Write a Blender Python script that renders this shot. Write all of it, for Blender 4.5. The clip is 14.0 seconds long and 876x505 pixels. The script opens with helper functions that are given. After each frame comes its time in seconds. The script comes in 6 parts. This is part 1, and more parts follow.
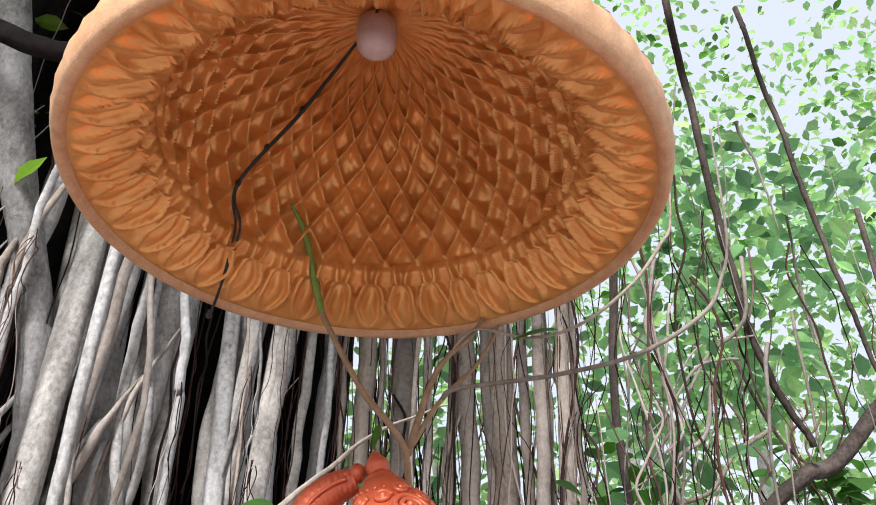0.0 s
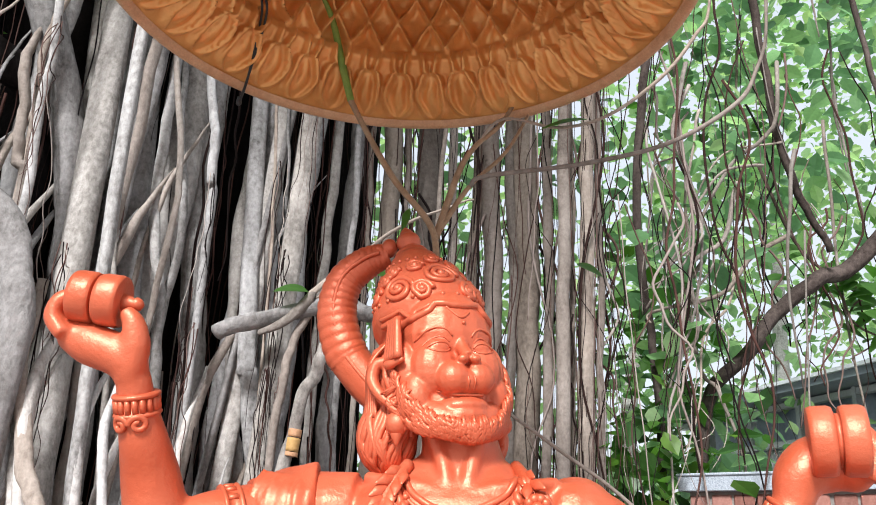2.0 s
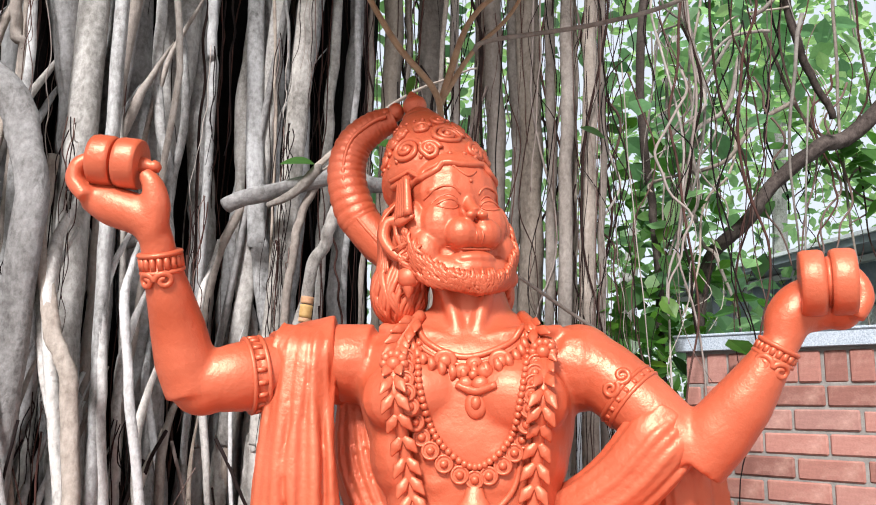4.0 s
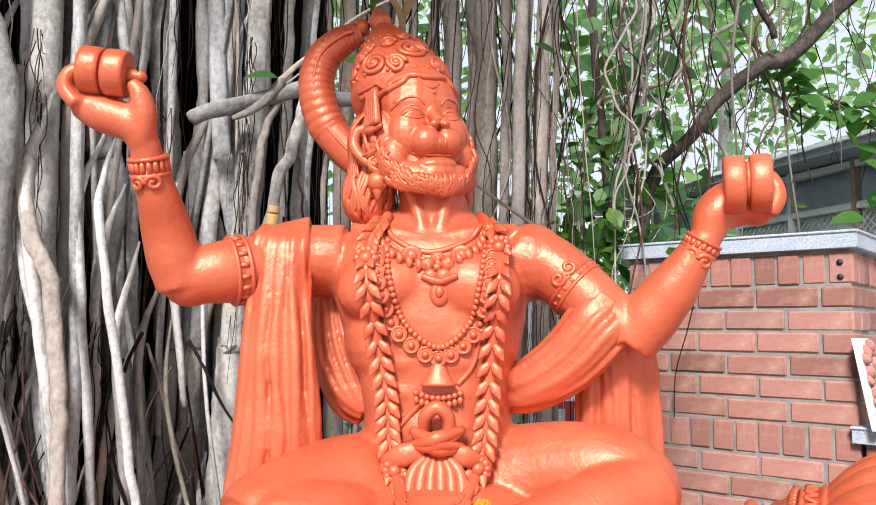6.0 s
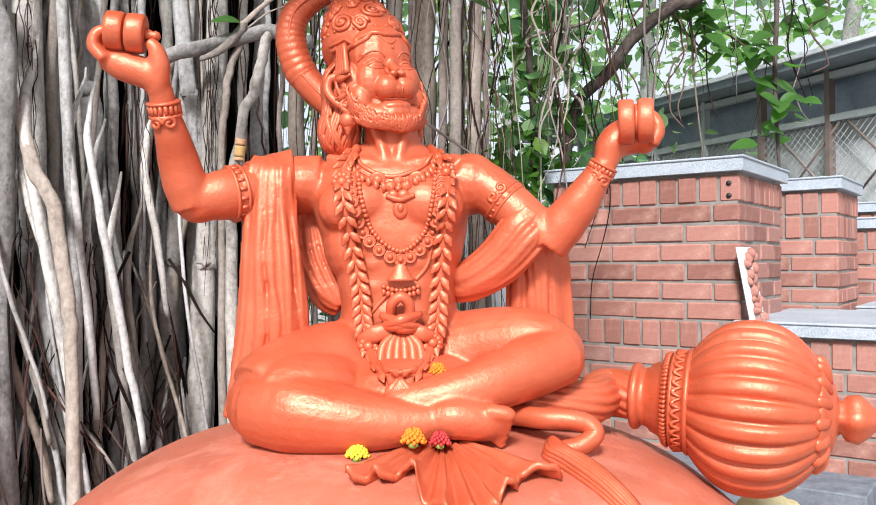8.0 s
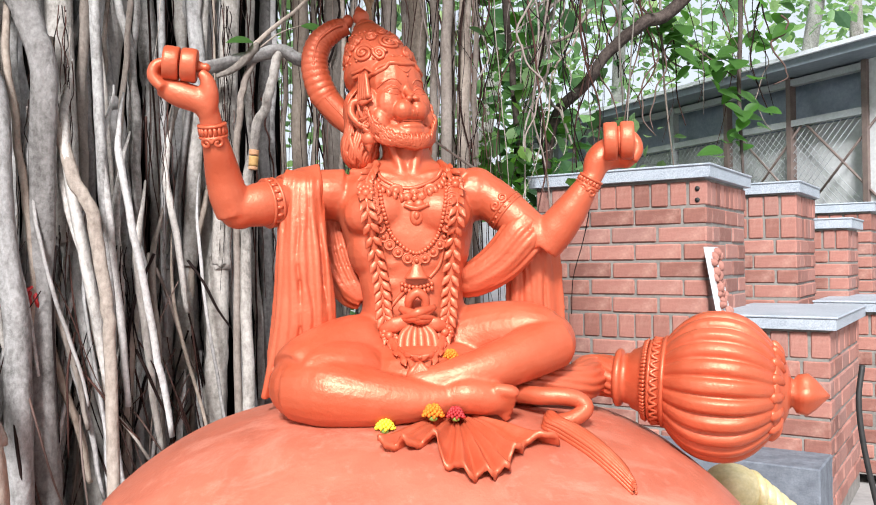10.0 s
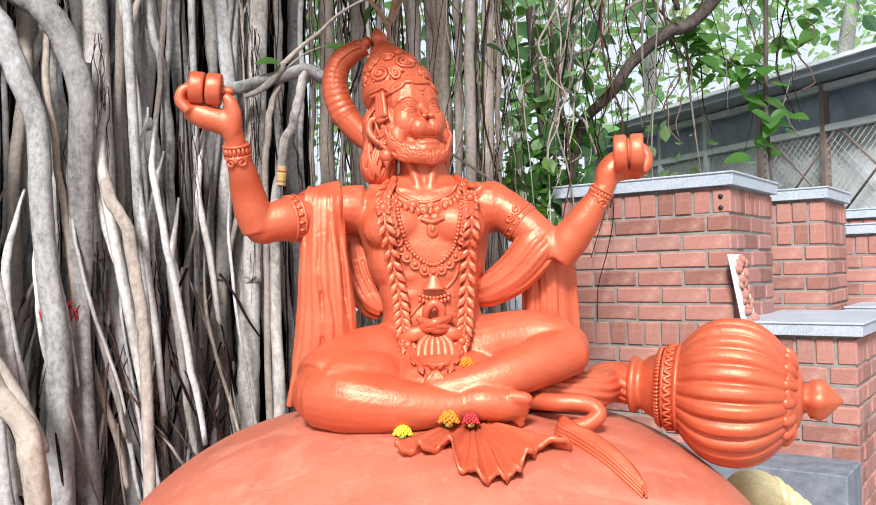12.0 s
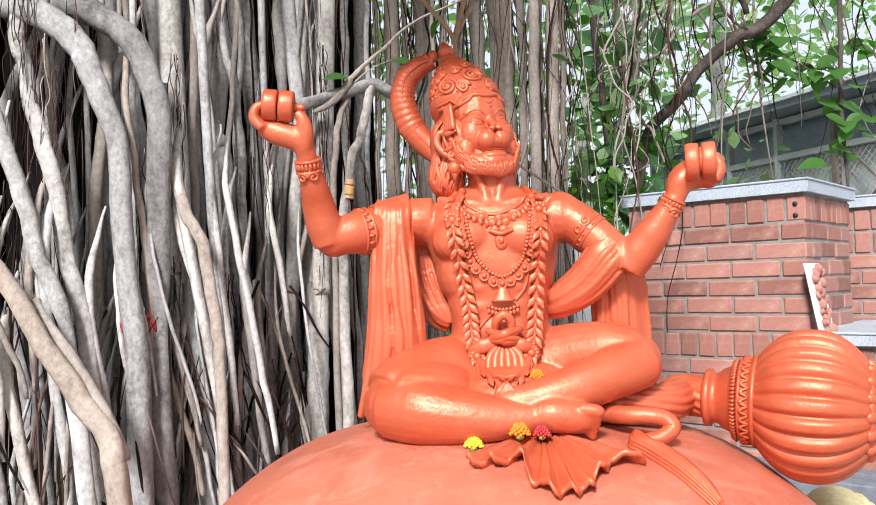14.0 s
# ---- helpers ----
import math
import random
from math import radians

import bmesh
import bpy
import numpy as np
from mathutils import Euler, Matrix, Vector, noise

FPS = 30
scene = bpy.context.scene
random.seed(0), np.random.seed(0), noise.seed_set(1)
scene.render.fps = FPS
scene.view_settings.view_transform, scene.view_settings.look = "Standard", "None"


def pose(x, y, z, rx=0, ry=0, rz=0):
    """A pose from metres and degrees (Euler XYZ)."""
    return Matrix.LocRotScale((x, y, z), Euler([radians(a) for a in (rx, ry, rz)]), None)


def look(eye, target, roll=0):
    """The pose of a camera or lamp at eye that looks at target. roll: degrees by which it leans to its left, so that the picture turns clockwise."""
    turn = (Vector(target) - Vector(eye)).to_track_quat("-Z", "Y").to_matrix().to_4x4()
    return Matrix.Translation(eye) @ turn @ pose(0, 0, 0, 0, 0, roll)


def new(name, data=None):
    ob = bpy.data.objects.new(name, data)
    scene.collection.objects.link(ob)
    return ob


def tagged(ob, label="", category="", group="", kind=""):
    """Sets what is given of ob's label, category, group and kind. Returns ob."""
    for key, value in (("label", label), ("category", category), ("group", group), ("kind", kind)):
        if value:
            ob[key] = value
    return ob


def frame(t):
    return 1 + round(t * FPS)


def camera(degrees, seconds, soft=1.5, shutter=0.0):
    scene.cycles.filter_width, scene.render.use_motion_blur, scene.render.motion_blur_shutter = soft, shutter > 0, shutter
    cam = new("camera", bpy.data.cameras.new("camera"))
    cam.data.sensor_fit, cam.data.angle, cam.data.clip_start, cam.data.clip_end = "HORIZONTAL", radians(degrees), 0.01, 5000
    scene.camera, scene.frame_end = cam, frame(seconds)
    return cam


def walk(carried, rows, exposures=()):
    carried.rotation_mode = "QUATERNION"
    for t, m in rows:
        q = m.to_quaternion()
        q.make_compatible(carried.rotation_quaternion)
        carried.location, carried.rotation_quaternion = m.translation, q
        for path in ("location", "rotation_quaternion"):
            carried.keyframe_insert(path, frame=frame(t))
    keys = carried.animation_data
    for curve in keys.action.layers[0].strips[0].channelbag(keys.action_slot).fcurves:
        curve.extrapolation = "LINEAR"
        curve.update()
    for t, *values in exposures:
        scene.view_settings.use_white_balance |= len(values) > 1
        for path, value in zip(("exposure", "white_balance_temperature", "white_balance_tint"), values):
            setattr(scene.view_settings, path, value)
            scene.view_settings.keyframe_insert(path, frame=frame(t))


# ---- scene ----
cam = camera(56.6, 14.0, soft=1.0)
PATH = [
    (0, (0.130, -1.447, 1.445), (-0.057, 0.234, 2.512), 1.20),
    (0.5, (0.125, -1.435, 1.422), (-0.087, 0.305, 2.384), 1.70),
    (1, (0.124, -1.422, 1.405), (-0.111, 0.367, 2.269), 2.20),
    (1.5, (0.119, -1.426, 1.387), (-0.126, 0.403, 2.156), 2.40),
    (2, (0.113, -1.436, 1.366), (-0.135, 0.433, 2.034), 2.40),
    (2.5, (0.110, -1.445, 1.345), (-0.140, 0.455, 1.916), 2.00),
    (3, (0.110, -1.455, 1.331), (-0.142, 0.467, 1.822), 1.70),
    (3.2, (0.112, -1.457, 1.330), (-0.143, 0.471, 1.796), 1.50),
    (5.3, (0.093, -1.539, 1.270), (-0.112, 0.430, 1.550), 1.30),
    (5.5, (0.093, -1.558, 1.267), (-0.093, 0.417, 1.523), 1.20),
    (6, (0.098, -1.613, 1.256), (-0.037, 0.373, 1.456), 0.70),
    (6.5, (0.114, -1.709, 1.234), (0.028, 0.284, 1.371), 0.40),
    (7, (0.119, -1.833, 1.209), (0.075, 0.165, 1.292), 0.00),
    (7.5, (0.096, -1.940, 1.203), (0.095, 0.060, 1.245), -0.20),
    (7.7, (0.082, -1.974, 1.204), (0.094, 0.026, 1.236), -0.30),
    (9.8, (-0.063, -2.301, 1.208), (0.049, -0.304, 1.219), -0.80),
    (10, (-0.054, -2.316, 1.210), (0.048, -0.317, 1.231), -0.70),
    (10.5, (-0.036, -2.342, 1.211), (0.046, -0.343, 1.244), -0.80),
    (11, (-0.014, -2.358, 1.210), (0.050, -0.360, 1.247), -0.90),
    (11.5, (-0.001, -2.382, 1.214), (0.037, -0.383, 1.254), -1.10),
    (12, (0.005, -2.393, 1.213), (0.013, -0.394, 1.260), -1.40),
    (12.5, (0.009, -2.396, 1.214), (-0.024, -0.397, 1.271), -1.50),
    (13, (0.003, -2.397, 1.218), (-0.066, -0.399, 1.280), -1.60),
    (13.5, (-0.005, -2.398, 1.219), (-0.117, -0.403, 1.290), -1.70),
    (14, (-0.013, -2.402, 1.218), (-0.157, -0.408, 1.294), -1.70),
]
walk(cam, [(t, look(eye, target, roll)) for t, eye, target, roll in PATH])

# ---- world, sun, exposure ----
world = bpy.data.worlds.new("sky")
scene.world = world
world.use_nodes = True
wn = world.node_tree.nodes
sky = wn.new("ShaderNodeTexSky")
sky.sky_type = "NISHITA"
sky.sun_disc = False
sky.sun_elevation = radians(38)
sky.sun_rotation = radians(187)
sky.air_density, sky.dust_density, sky.ozone_density = 1.0, 4.0, 1.0
wn["Background"].inputs["Strength"].default_value = 0.082
haze = wn.new("ShaderNodeMix")
haze.data_type = "RGBA"
haze.inputs["Factor"].default_value = 0.75
haze.inputs["B"].default_value = (7.2, 7.7, 8.5, 1.0)
world.node_tree.links.new(sky.outputs[0], haze.inputs["A"])
world.node_tree.links.new(haze.outputs["Result"], wn["Background"].inputs[0])
sun_data = bpy.data.lights.new("sun", "SUN")
sun_data.energy = 4.3
sun_data.angle = radians(12)
sun_data.color = (0.97, 0.97, 1.0)
sun = new("sun", sun_data)
sun.matrix_world = look((-1.0, -5.0, 5.2), (0.0, 0.0, 1.0))
scene.view_settings.exposure = 0.8

# ---- materials ----
def material(name, build):
    m = bpy.data.materials.new(name)
    m.use_nodes = True
    n, k = m.node_tree.nodes, m.node_tree.links
    b = n["Principled BSDF"]
    build(n, k, b)
    return m


def tex_noise(n, k, scale, detail=4.0, rough=0.6, stretch=None, distortion=0.0):
    c = n.new("ShaderNodeTexCoord")
    t = n.new("ShaderNodeTexNoise")
    t.inputs["Scale"].default_value = scale
    t.inputs["Detail"].default_value = detail
    t.inputs["Roughness"].default_value = rough
    t.inputs["Distortion"].default_value = distortion
    if stretch:
        mp = n.new("ShaderNodeMapping")
        mp.inputs["Scale"].default_value = stretch
        k.new(c.outputs["Object"], mp.inputs["Vector"])
        k.new(mp.outputs[0], t.inputs["Vector"])
    else:
        k.new(c.outputs["Object"], t.inputs["Vector"])
    return t.outputs[0]


def ramp(n, k, src, *stops):
    r = n.new("ShaderNodeValToRGB")
    e = r.color_ramp.elements
    while len(e) < len(stops):
        e.new(0.5)
    for i, (p, c) in enumerate(stops):
        e[i].position, e[i].color = p, (*c, 1.0)
    k.new(src, r.inputs[0])
    return r.outputs[0]


def mix(n, k, fac, a, b, mode="MIX"):
    m = n.new("ShaderNodeMix")
    m.data_type, m.blend_type = "RGBA", mode
    for sock, v in ((m.inputs["Factor"], fac), (m.inputs["A"], a), (m.inputs["B"], b)):
        if isinstance(v, (int, float)):
            sock.default_value = v
        elif isinstance(v, tuple):
            sock.default_value = (*v, 1.0)
        else:
            k.new(v, sock)
    return m.outputs["Result"]


def bump(n, k, b, height, strength, distance=0.01, chain=None):
    u = n.new("ShaderNodeBump")
    u.inputs["Strength"].default_value = strength
    u.inputs["Distance"].default_value = distance
    k.new(height, u.inputs["Height"])
    if chain:
        k.new(chain, u.inputs["Normal"])
    k.new(u.outputs[0], b.inputs["Normal"])
    return u.outputs[0]


def mat_enamel(name, low, high, rough=(0.28, 0.45), sheen=0.0, scuff=0.3, scuff_colour=(0.72, 0.3, 0.17)):
    def build(n, k, b):
        big = tex_noise(n, k, 5.0, 6.0)
        fine = tex_noise(n, k, 60.0, 4.0)
        c = ramp(n, k, big, (0.3, low), (0.7, high))
        dust = tex_noise(n, k, 22.0, 8.0, 0.7)
        c = mix(n, k, ramp(n, k, dust, (0.56, (0, 0, 0)), (0.78, (scuff,) * 3)), c, scuff_colour)
        smear = tex_noise(n, k, 3.2, 8.0, 0.72, (1.0, 1.6, 2.2), 1.2)
        c = mix(n, k, ramp(n, k, smear, (0.5, (0, 0, 0)), (0.72, (scuff,) * 3)), c, scuff_colour)
        k.new(c, b.inputs["Base Color"])
        k.new(ramp(n, k, big, (0.3, (rough[0],) * 3), (0.7, (rough[1],) * 3)), b.inputs["Roughness"])
        b.inputs["Metallic"].default_value = sheen
        b.inputs["Coat Weight"].default_value = 0.0
        b.inputs["Coat Roughness"].default_value = 0.3
        first = bump(n, k, b, fine, 0.28, 0.003)
        bump(n, k, b, tex_noise(n, k, 16.0, 6.0, 0.66), 0.32, 0.012, first)
    return material(name, build)


def mat_gold():
    def build(n, k, b):
        big = tex_noise(n, k, 6.0, 6.0)
        c = ramp(n, k, big, (0.3, (0.62, 0.25, 0.062)), (0.7, (0.86, 0.43, 0.14)))
        k.new(c, b.inputs["Base Color"])
        b.inputs["Metallic"].default_value = 0.35
        b.inputs["Roughness"].default_value = 0.3
        first = bump(n, k, b, tex_noise(n, k, 70.0, 4.0), 0.3, 0.004)
        bump(n, k, b, tex_noise(n, k, 18.0, 3.0), 0.5, 0.012, first)
    return material("gold_paint", build)


def mat_bark(name, dark, mid, light, scale=1.0):
    def build(n, k, b):
        patch = tex_noise(n, k, 7.0 * scale, 6.0, 0.65, (1, 1, 0.35), 0.5)
        fine = tex_noise(n, k, 60.0 * scale, 6.0, 0.7, (1, 1, 0.75))
        ring = tex_noise(n, k, 16.0 * scale, 5.0, 0.62, (1, 1, 0.8), 0.6)
        info = n.new("ShaderNodeObjectInfo")
        c = ramp(n, k, patch, (0.3, dark), (0.46, mid), (0.68, light))
        c = mix(n, k, 0.42, c, ramp(n, k, fine, (0.3, dark), (0.65, light)))
        tint = ramp(n, k, info.outputs["Random"], (0.0, (0.6, 0.58, 0.57)), (0.45, (1.0, 1.0, 1.0)), (1.0, (1.0, 0.94, 0.87)))
        k.new(mix(n, k, 1.0, c, tint, "MULTIPLY"), b.inputs["Base Color"])
        b.inputs["Roughness"].default_value = 0.85
        b.inputs["Specular IOR Level"].default_value = 0.06
        first = bump(n, k, b, fine, 0.45, 0.004)
        bump(n, k, b, ring, 0.6, 0.014, first)
    return material(name, build)


def mat_rootlet():
    def build(n, k, b):
        geo = n.new("ShaderNodeNewGeometry")
        c = ramp(n, k, geo.outputs["Random Per Island"], (0.0, (0.008, 0.006, 0.006)), (0.45, (0.025, 0.014, 0.012)), (0.7, (0.075, 0.035, 0.028)), (0.85, (0.15, 0.1, 0.085)), (1.0, (0.42, 0.37, 0.33)))
        f = tex_noise(n, k, 60.0, 4.0, 0.6, (1, 1, 0.4))
        k.new(mix(n, k, 0.4, c, mix(n, k, 1.0, c, ramp(n, k, f, (0.3, (0.4, 0.4, 0.4)), (0.7, (1.3, 1.3, 1.3))), "MULTIPLY")), b.inputs["Base Color"])
        b.inputs["Roughness"].default_value = 0.9
        b.inputs["Specular IOR Level"].default_value = 0.1
        bump(n, k, b, f, 0.4, 0.004)
    return material("rootlet_bark", build)


def mat_leaf(name, stops, trans=0.5, glow=(1.4, 1.7, 0.8)):
    def build(n, k, b):
        geo = n.new("ShaderNodeNewGeometry")
        c = ramp(n, k, geo.outputs["Random Per Island"], *stops)
        v = tex_noise(n, k, 40.0, 3.0)
        c = mix(n, k, 0.3, c, mix(n, k, 1.0, c, ramp(n, k, v, (0.3, (0.55, 0.6, 0.5)), (0.7, (1.25, 1.2, 1.1))), "MULTIPLY"))
        k.new(c, b.inputs["Base Color"])
        b.inputs["Roughness"].default_value = 0.4
        t = n.new("ShaderNodeBsdfTranslucent")
        k.new(mix(n, k, 1.0, c, glow, "MULTIPLY"), t.inputs["Color"])
        s = n.new("ShaderNodeMixShader")
        s.inputs[0].default_value = trans
        k.new(b.outputs[0], s.inputs[1])
        k.new(t.outputs[0], s.inputs[2])
        k.new(s.outputs[0], n["Material Output"].inputs["Surface"])
    return material(name, build)


def mat_brick():
    def build(n, k, b):
        info = n.new("ShaderNodeObjectInfo")
        c = ramp(n, k, info.outputs["Random"], (0.0, (0.2, 0.082, 0.062)), (0.35, (0.3, 0.128, 0.098)), (0.7, (0.37, 0.164, 0.128)), (1.0, (0.28, 0.14, 0.115)))
        p = tex_noise(n, k, 9.0, 8.0, 0.7)
        f = tex_noise(n, k, 80.0, 5.0, 0.7)
        c = mix(n, k, ramp(n, k, p, (0.5, (0, 0, 0)), (0.75, (0.45, 0.45, 0.45))), c, (0.55, 0.34, 0.27))
        c = mix(n, k, 0.45, c, mix(n, k, 1.0, c, ramp(n, k, f, (0.3, (0.6, 0.58, 0.56)), (0.7, (1.25, 1.25, 1.25))), "MULTIPLY"))
        k.new(c, b.inputs["Base Color"])
        b.inputs["Roughness"].default_value = 0.85
        bump(n, k, b, f, 0.4, 0.004)
    return material("brick", build)


def mat_plain(name, a, c2, rough=0.7, scale=12.0, strength=0.3, metallic=0.0):
    def build(n, k, b):
        p = tex_noise(n, k, scale, 8.0, 0.7)
        f = tex_noise(n, k, scale * 9, 4.0)
        c = ramp(n, k, p, (0.3, a), (0.7, c2))
        k.new(mix(n, k, 0.3, c, mix(n, k, 1.0, c, ramp(n, k, f, (0.3, (0.6,) * 3), (0.7, (1.3,) * 3)), "MULTIPLY")), b.inputs["Base Color"])
        b.inputs["Roughness"].default_value = rough
        b.inputs["Metallic"].default_value = metallic
        bump(n, k, b, f, strength, 0.003)
    return material(name, build)


def mat_granite():
    def build(n, k, b):
        f = tex_noise(n, k, 190.0, 3.0, 0.8)
        p = tex_noise(n, k, 4.0, 6.0)
        c = ramp(n, k, f, (0.36, (0.08, 0.1, 0.12)), (0.5, (0.3, 0.34, 0.39)), (0.64, (0.56, 0.6, 0.64)))
        k.new(mix(n, k, 0.5, c, ramp(n, k, p, (0.3, (0.26, 0.3, 0.34)), (0.7, (0.46, 0.5, 0.54)))), b.inputs["Base Color"])
        b.inputs["Roughness"].default_value = 0.5
        bump(n, k, b, f, 0.15, 0.002)
    return material("granite", build)


ORANGE = mat_enamel("orange_enamel", (0.46, 0.08, 0.03), (0.57, 0.128, 0.06), (0.38, 0.5), 0.34, 0.07)
ROCK_ORANGE = mat_enamel("faded_orange_enamel", (0.36, 0.09, 0.05), (0.5, 0.145, 0.085), (0.42, 0.58), 0.12, 0.55, (0.62, 0.27, 0.19))
GOLD = mat_gold()
TAN = mat_plain("tan_rim", (0.46, 0.23, 0.11), (0.62, 0.37, 0.21), 0.55, 25.0, 0.4)
BARK = mat_bark("pale_bark", (0.05, 0.045, 0.04), (0.27, 0.262, 0.25), (0.56, 0.553, 0.545))
BARK_LIGHT = mat_bark("lighter_bark", (0.12, 0.11, 0.1), (0.46, 0.44, 0.42), (0.72, 0.71, 0.7))
# shade between the roots is put into this bark's dark colour
BARK_SHADE = mat_bark("shade_dark_bark", (0.002, 0.0017, 0.0016), (0.006, 0.005, 0.0045), (0.022, 0.018, 0.017))
BARK_BROWN = mat_bark("brown_bark", (0.01, 0.007, 0.006), (0.045, 0.034, 0.03), (0.15, 0.12, 0.105))
BARK_GREY = mat_bark("grey_brown_bark", (0.06, 0.048, 0.04), (0.17, 0.145, 0.125), (0.31, 0.28, 0.25))
# near-black: the deep shade behind the roots is put into the colour
BARK_DEEP_SHADE = mat_bark("deep_shade_bark", (0.002, 0.0016, 0.0016), (0.005, 0.004, 0.004), (0.012, 0.01, 0.0095))
BARK_TAN = mat_bark("tan_bark", (0.1, 0.08, 0.066), (0.29, 0.245, 0.21), (0.45, 0.4, 0.355))
ROOTLET = mat_rootlet()
LEAF = mat_leaf("leaf", ((0.0, (0.03, 0.085, 0.02)), (0.4, (0.05, 0.13, 0.03)), (0.8, (0.075, 0.18, 0.035)), (1.0, (0.15, 0.24, 0.04))))
# distant leaves: their colour is lightened in place of haze
LEAF_FAR = mat_leaf("hazed_far_leaf", ((0.0, (0.14, 0.24, 0.12)), (0.5, (0.24, 0.37, 0.19)), (1.0, (0.42, 0.52, 0.28))), 0.5, (1.3, 1.6, 1.0))
# haze and glare are mixed into this leaf green as a paler tone
LEAF_MID = mat_leaf("haze_tinted_leaf", ((0.0, (0.1, 0.19, 0.115)), (0.45, (0.18, 0.31, 0.19)), (0.85, (0.28, 0.43, 0.23)), (1.0, (0.4, 0.54, 0.27))), 0.62, (1.4, 1.6, 1.15))
BRICK = mat_brick()
MORTAR = mat_plain("mortar", (0.15, 0.135, 0.12), (0.27, 0.25, 0.225), 0.9, 15.0, 0.5)
GRANITE = mat_granite()
# darkened granite: the shade on the step is put into its colour
GRANITE_SHADE = mat_plain("shade_dark_granite", (0.08, 0.09, 0.11), (0.2, 0.22, 0.25), 0.8, 14.0, 0.4)
PAVING = mat_plain("paving", (0.24, 0.23, 0.22), (0.38, 0.36, 0.34), 0.8, 3.0, 0.3)
PLASTER = mat_plain("plaster", (0.5, 0.51, 0.51), (0.66, 0.67, 0.67), 0.85, 3.0, 0.2)
ALUMINIUM = mat_plain("grey_paint", (0.32, 0.34, 0.35), (0.45, 0.47, 0.48), 0.5, 6.0, 0.1)
BROWN_FRAME = mat_plain("brown_frame", (0.12, 0.085, 0.075), (0.2, 0.15, 0.13), 0.6, 10.0, 0.2)
ROOF_DARK = mat_plain("dark_roof", (0.15, 0.18, 0.21), (0.23, 0.265, 0.3), 0.7, 3.0, 0.2)
DUSTY = mat_plain("dusty_glass", (0.16, 0.2, 0.26), (0.3, 0.35, 0.42), 0.35, 4.0, 0.1)
BLACK = mat_plain("black_wire", (0.01, 0.01, 0.01), (0.025, 0.022, 0.02), 0.6, 50.0, 0.1)
STEM = mat_plain("stem", (0.22, 0.13, 0.07), (0.38, 0.25, 0.15), 0.75, 40.0, 0.4)
GREEN_STEM = mat_plain("green_stem", (0.12, 0.2, 0.03), (0.22, 0.3, 0.05), 0.6, 40.0, 0.3)
OCHRE = mat_plain("ochre_paint", (0.42, 0.22, 0.06), (0.58, 0.38, 0.15), 0.7, 60.0, 0.2)
YELLOW = mat_plain("marigold_yellow", (0.75, 0.58, 0.02), (0.85, 0.7, 0.05), 0.7, 80.0, 0.3)
AMBER = mat_plain("marigold_orange", (0.6, 0.14, 0.005), (0.72, 0.23, 0.01), 0.7, 80.0, 0.3)
CRIMSON = mat_plain("rose_red", (0.28, 0.012, 0.015), (0.5, 0.03, 0.03), 0.6, 60.0, 0.3)
GILT = mat_plain("gilded_stone", (0.5, 0.38, 0.14), (0.75, 0.66, 0.42), 0.45, 8.0, 0.3, 0.2)
WHITE_PAINT = mat_plain("white_paint", (0.6, 0.62, 0.66), (0.74, 0.76, 0.8), 0.6, 4.0, 0.1)
RED_PAINT = mat_plain("red_paint", (0.3, 0.02, 0.03), (0.42, 0.04, 0.05), 0.5, 8.0, 0.1)

# ---- mesh tools ----
def from_arrays(name, verts, faces, mat, parent=None, label="", smooth=True):
    me = bpy.data.meshes.new(name)
    me.from_pydata([tuple(v) for v in verts], [], [tuple(f) for f in faces])
    me.update()
    if smooth:
        me.polygons.foreach_set("use_smooth", [True] * len(me.polygons))
    me.materials.append(mat)
    ob = new(name, me)
    if parent:
        ob.parent = parent
    return tagged(ob, label)


def part(name, bm, mat, parent=None, label="", smooth=False):
    me = bpy.data.meshes.new(name)
    bm.to_mesh(me)
    bm.free()
    if smooth:
        me.polygons.foreach_set("use_smooth", [True] * len(me.polygons))
    me.materials.append(mat)
    ob = new(name, me)
    if parent:
        ob.parent = parent
    return tagged(ob, label)


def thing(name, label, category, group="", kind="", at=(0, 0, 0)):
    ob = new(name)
    ob.location = at
    ob.empty_display_size = 0.1
    return tagged(ob, label, category, group, kind)


def spline(pts, n):
    """n + 1 places along a smooth line through pts."""
    p = np.array(pts, float)
    if len(p) == 2:
        return p[0] + np.linspace(0, 1, n + 1)[:, None] * (p[1] - p[0])
    ext = np.vstack([2 * p[0] - p[1], p, 2 * p[-1] - p[-2]])
    out = []
    for s in np.linspace(0, len(p) - 1 - 1e-6, n + 1):
        i = int(s)
        f = s - i
        a, b, c, d = ext[i:i + 4]
        out.append(0.5 * (2 * b + (c - a) * f + (2 * a - 5 * b + 4 * c - d) * f * f + (3 * b - a - 3 * c + d) * f ** 3))
    return np.array(out)


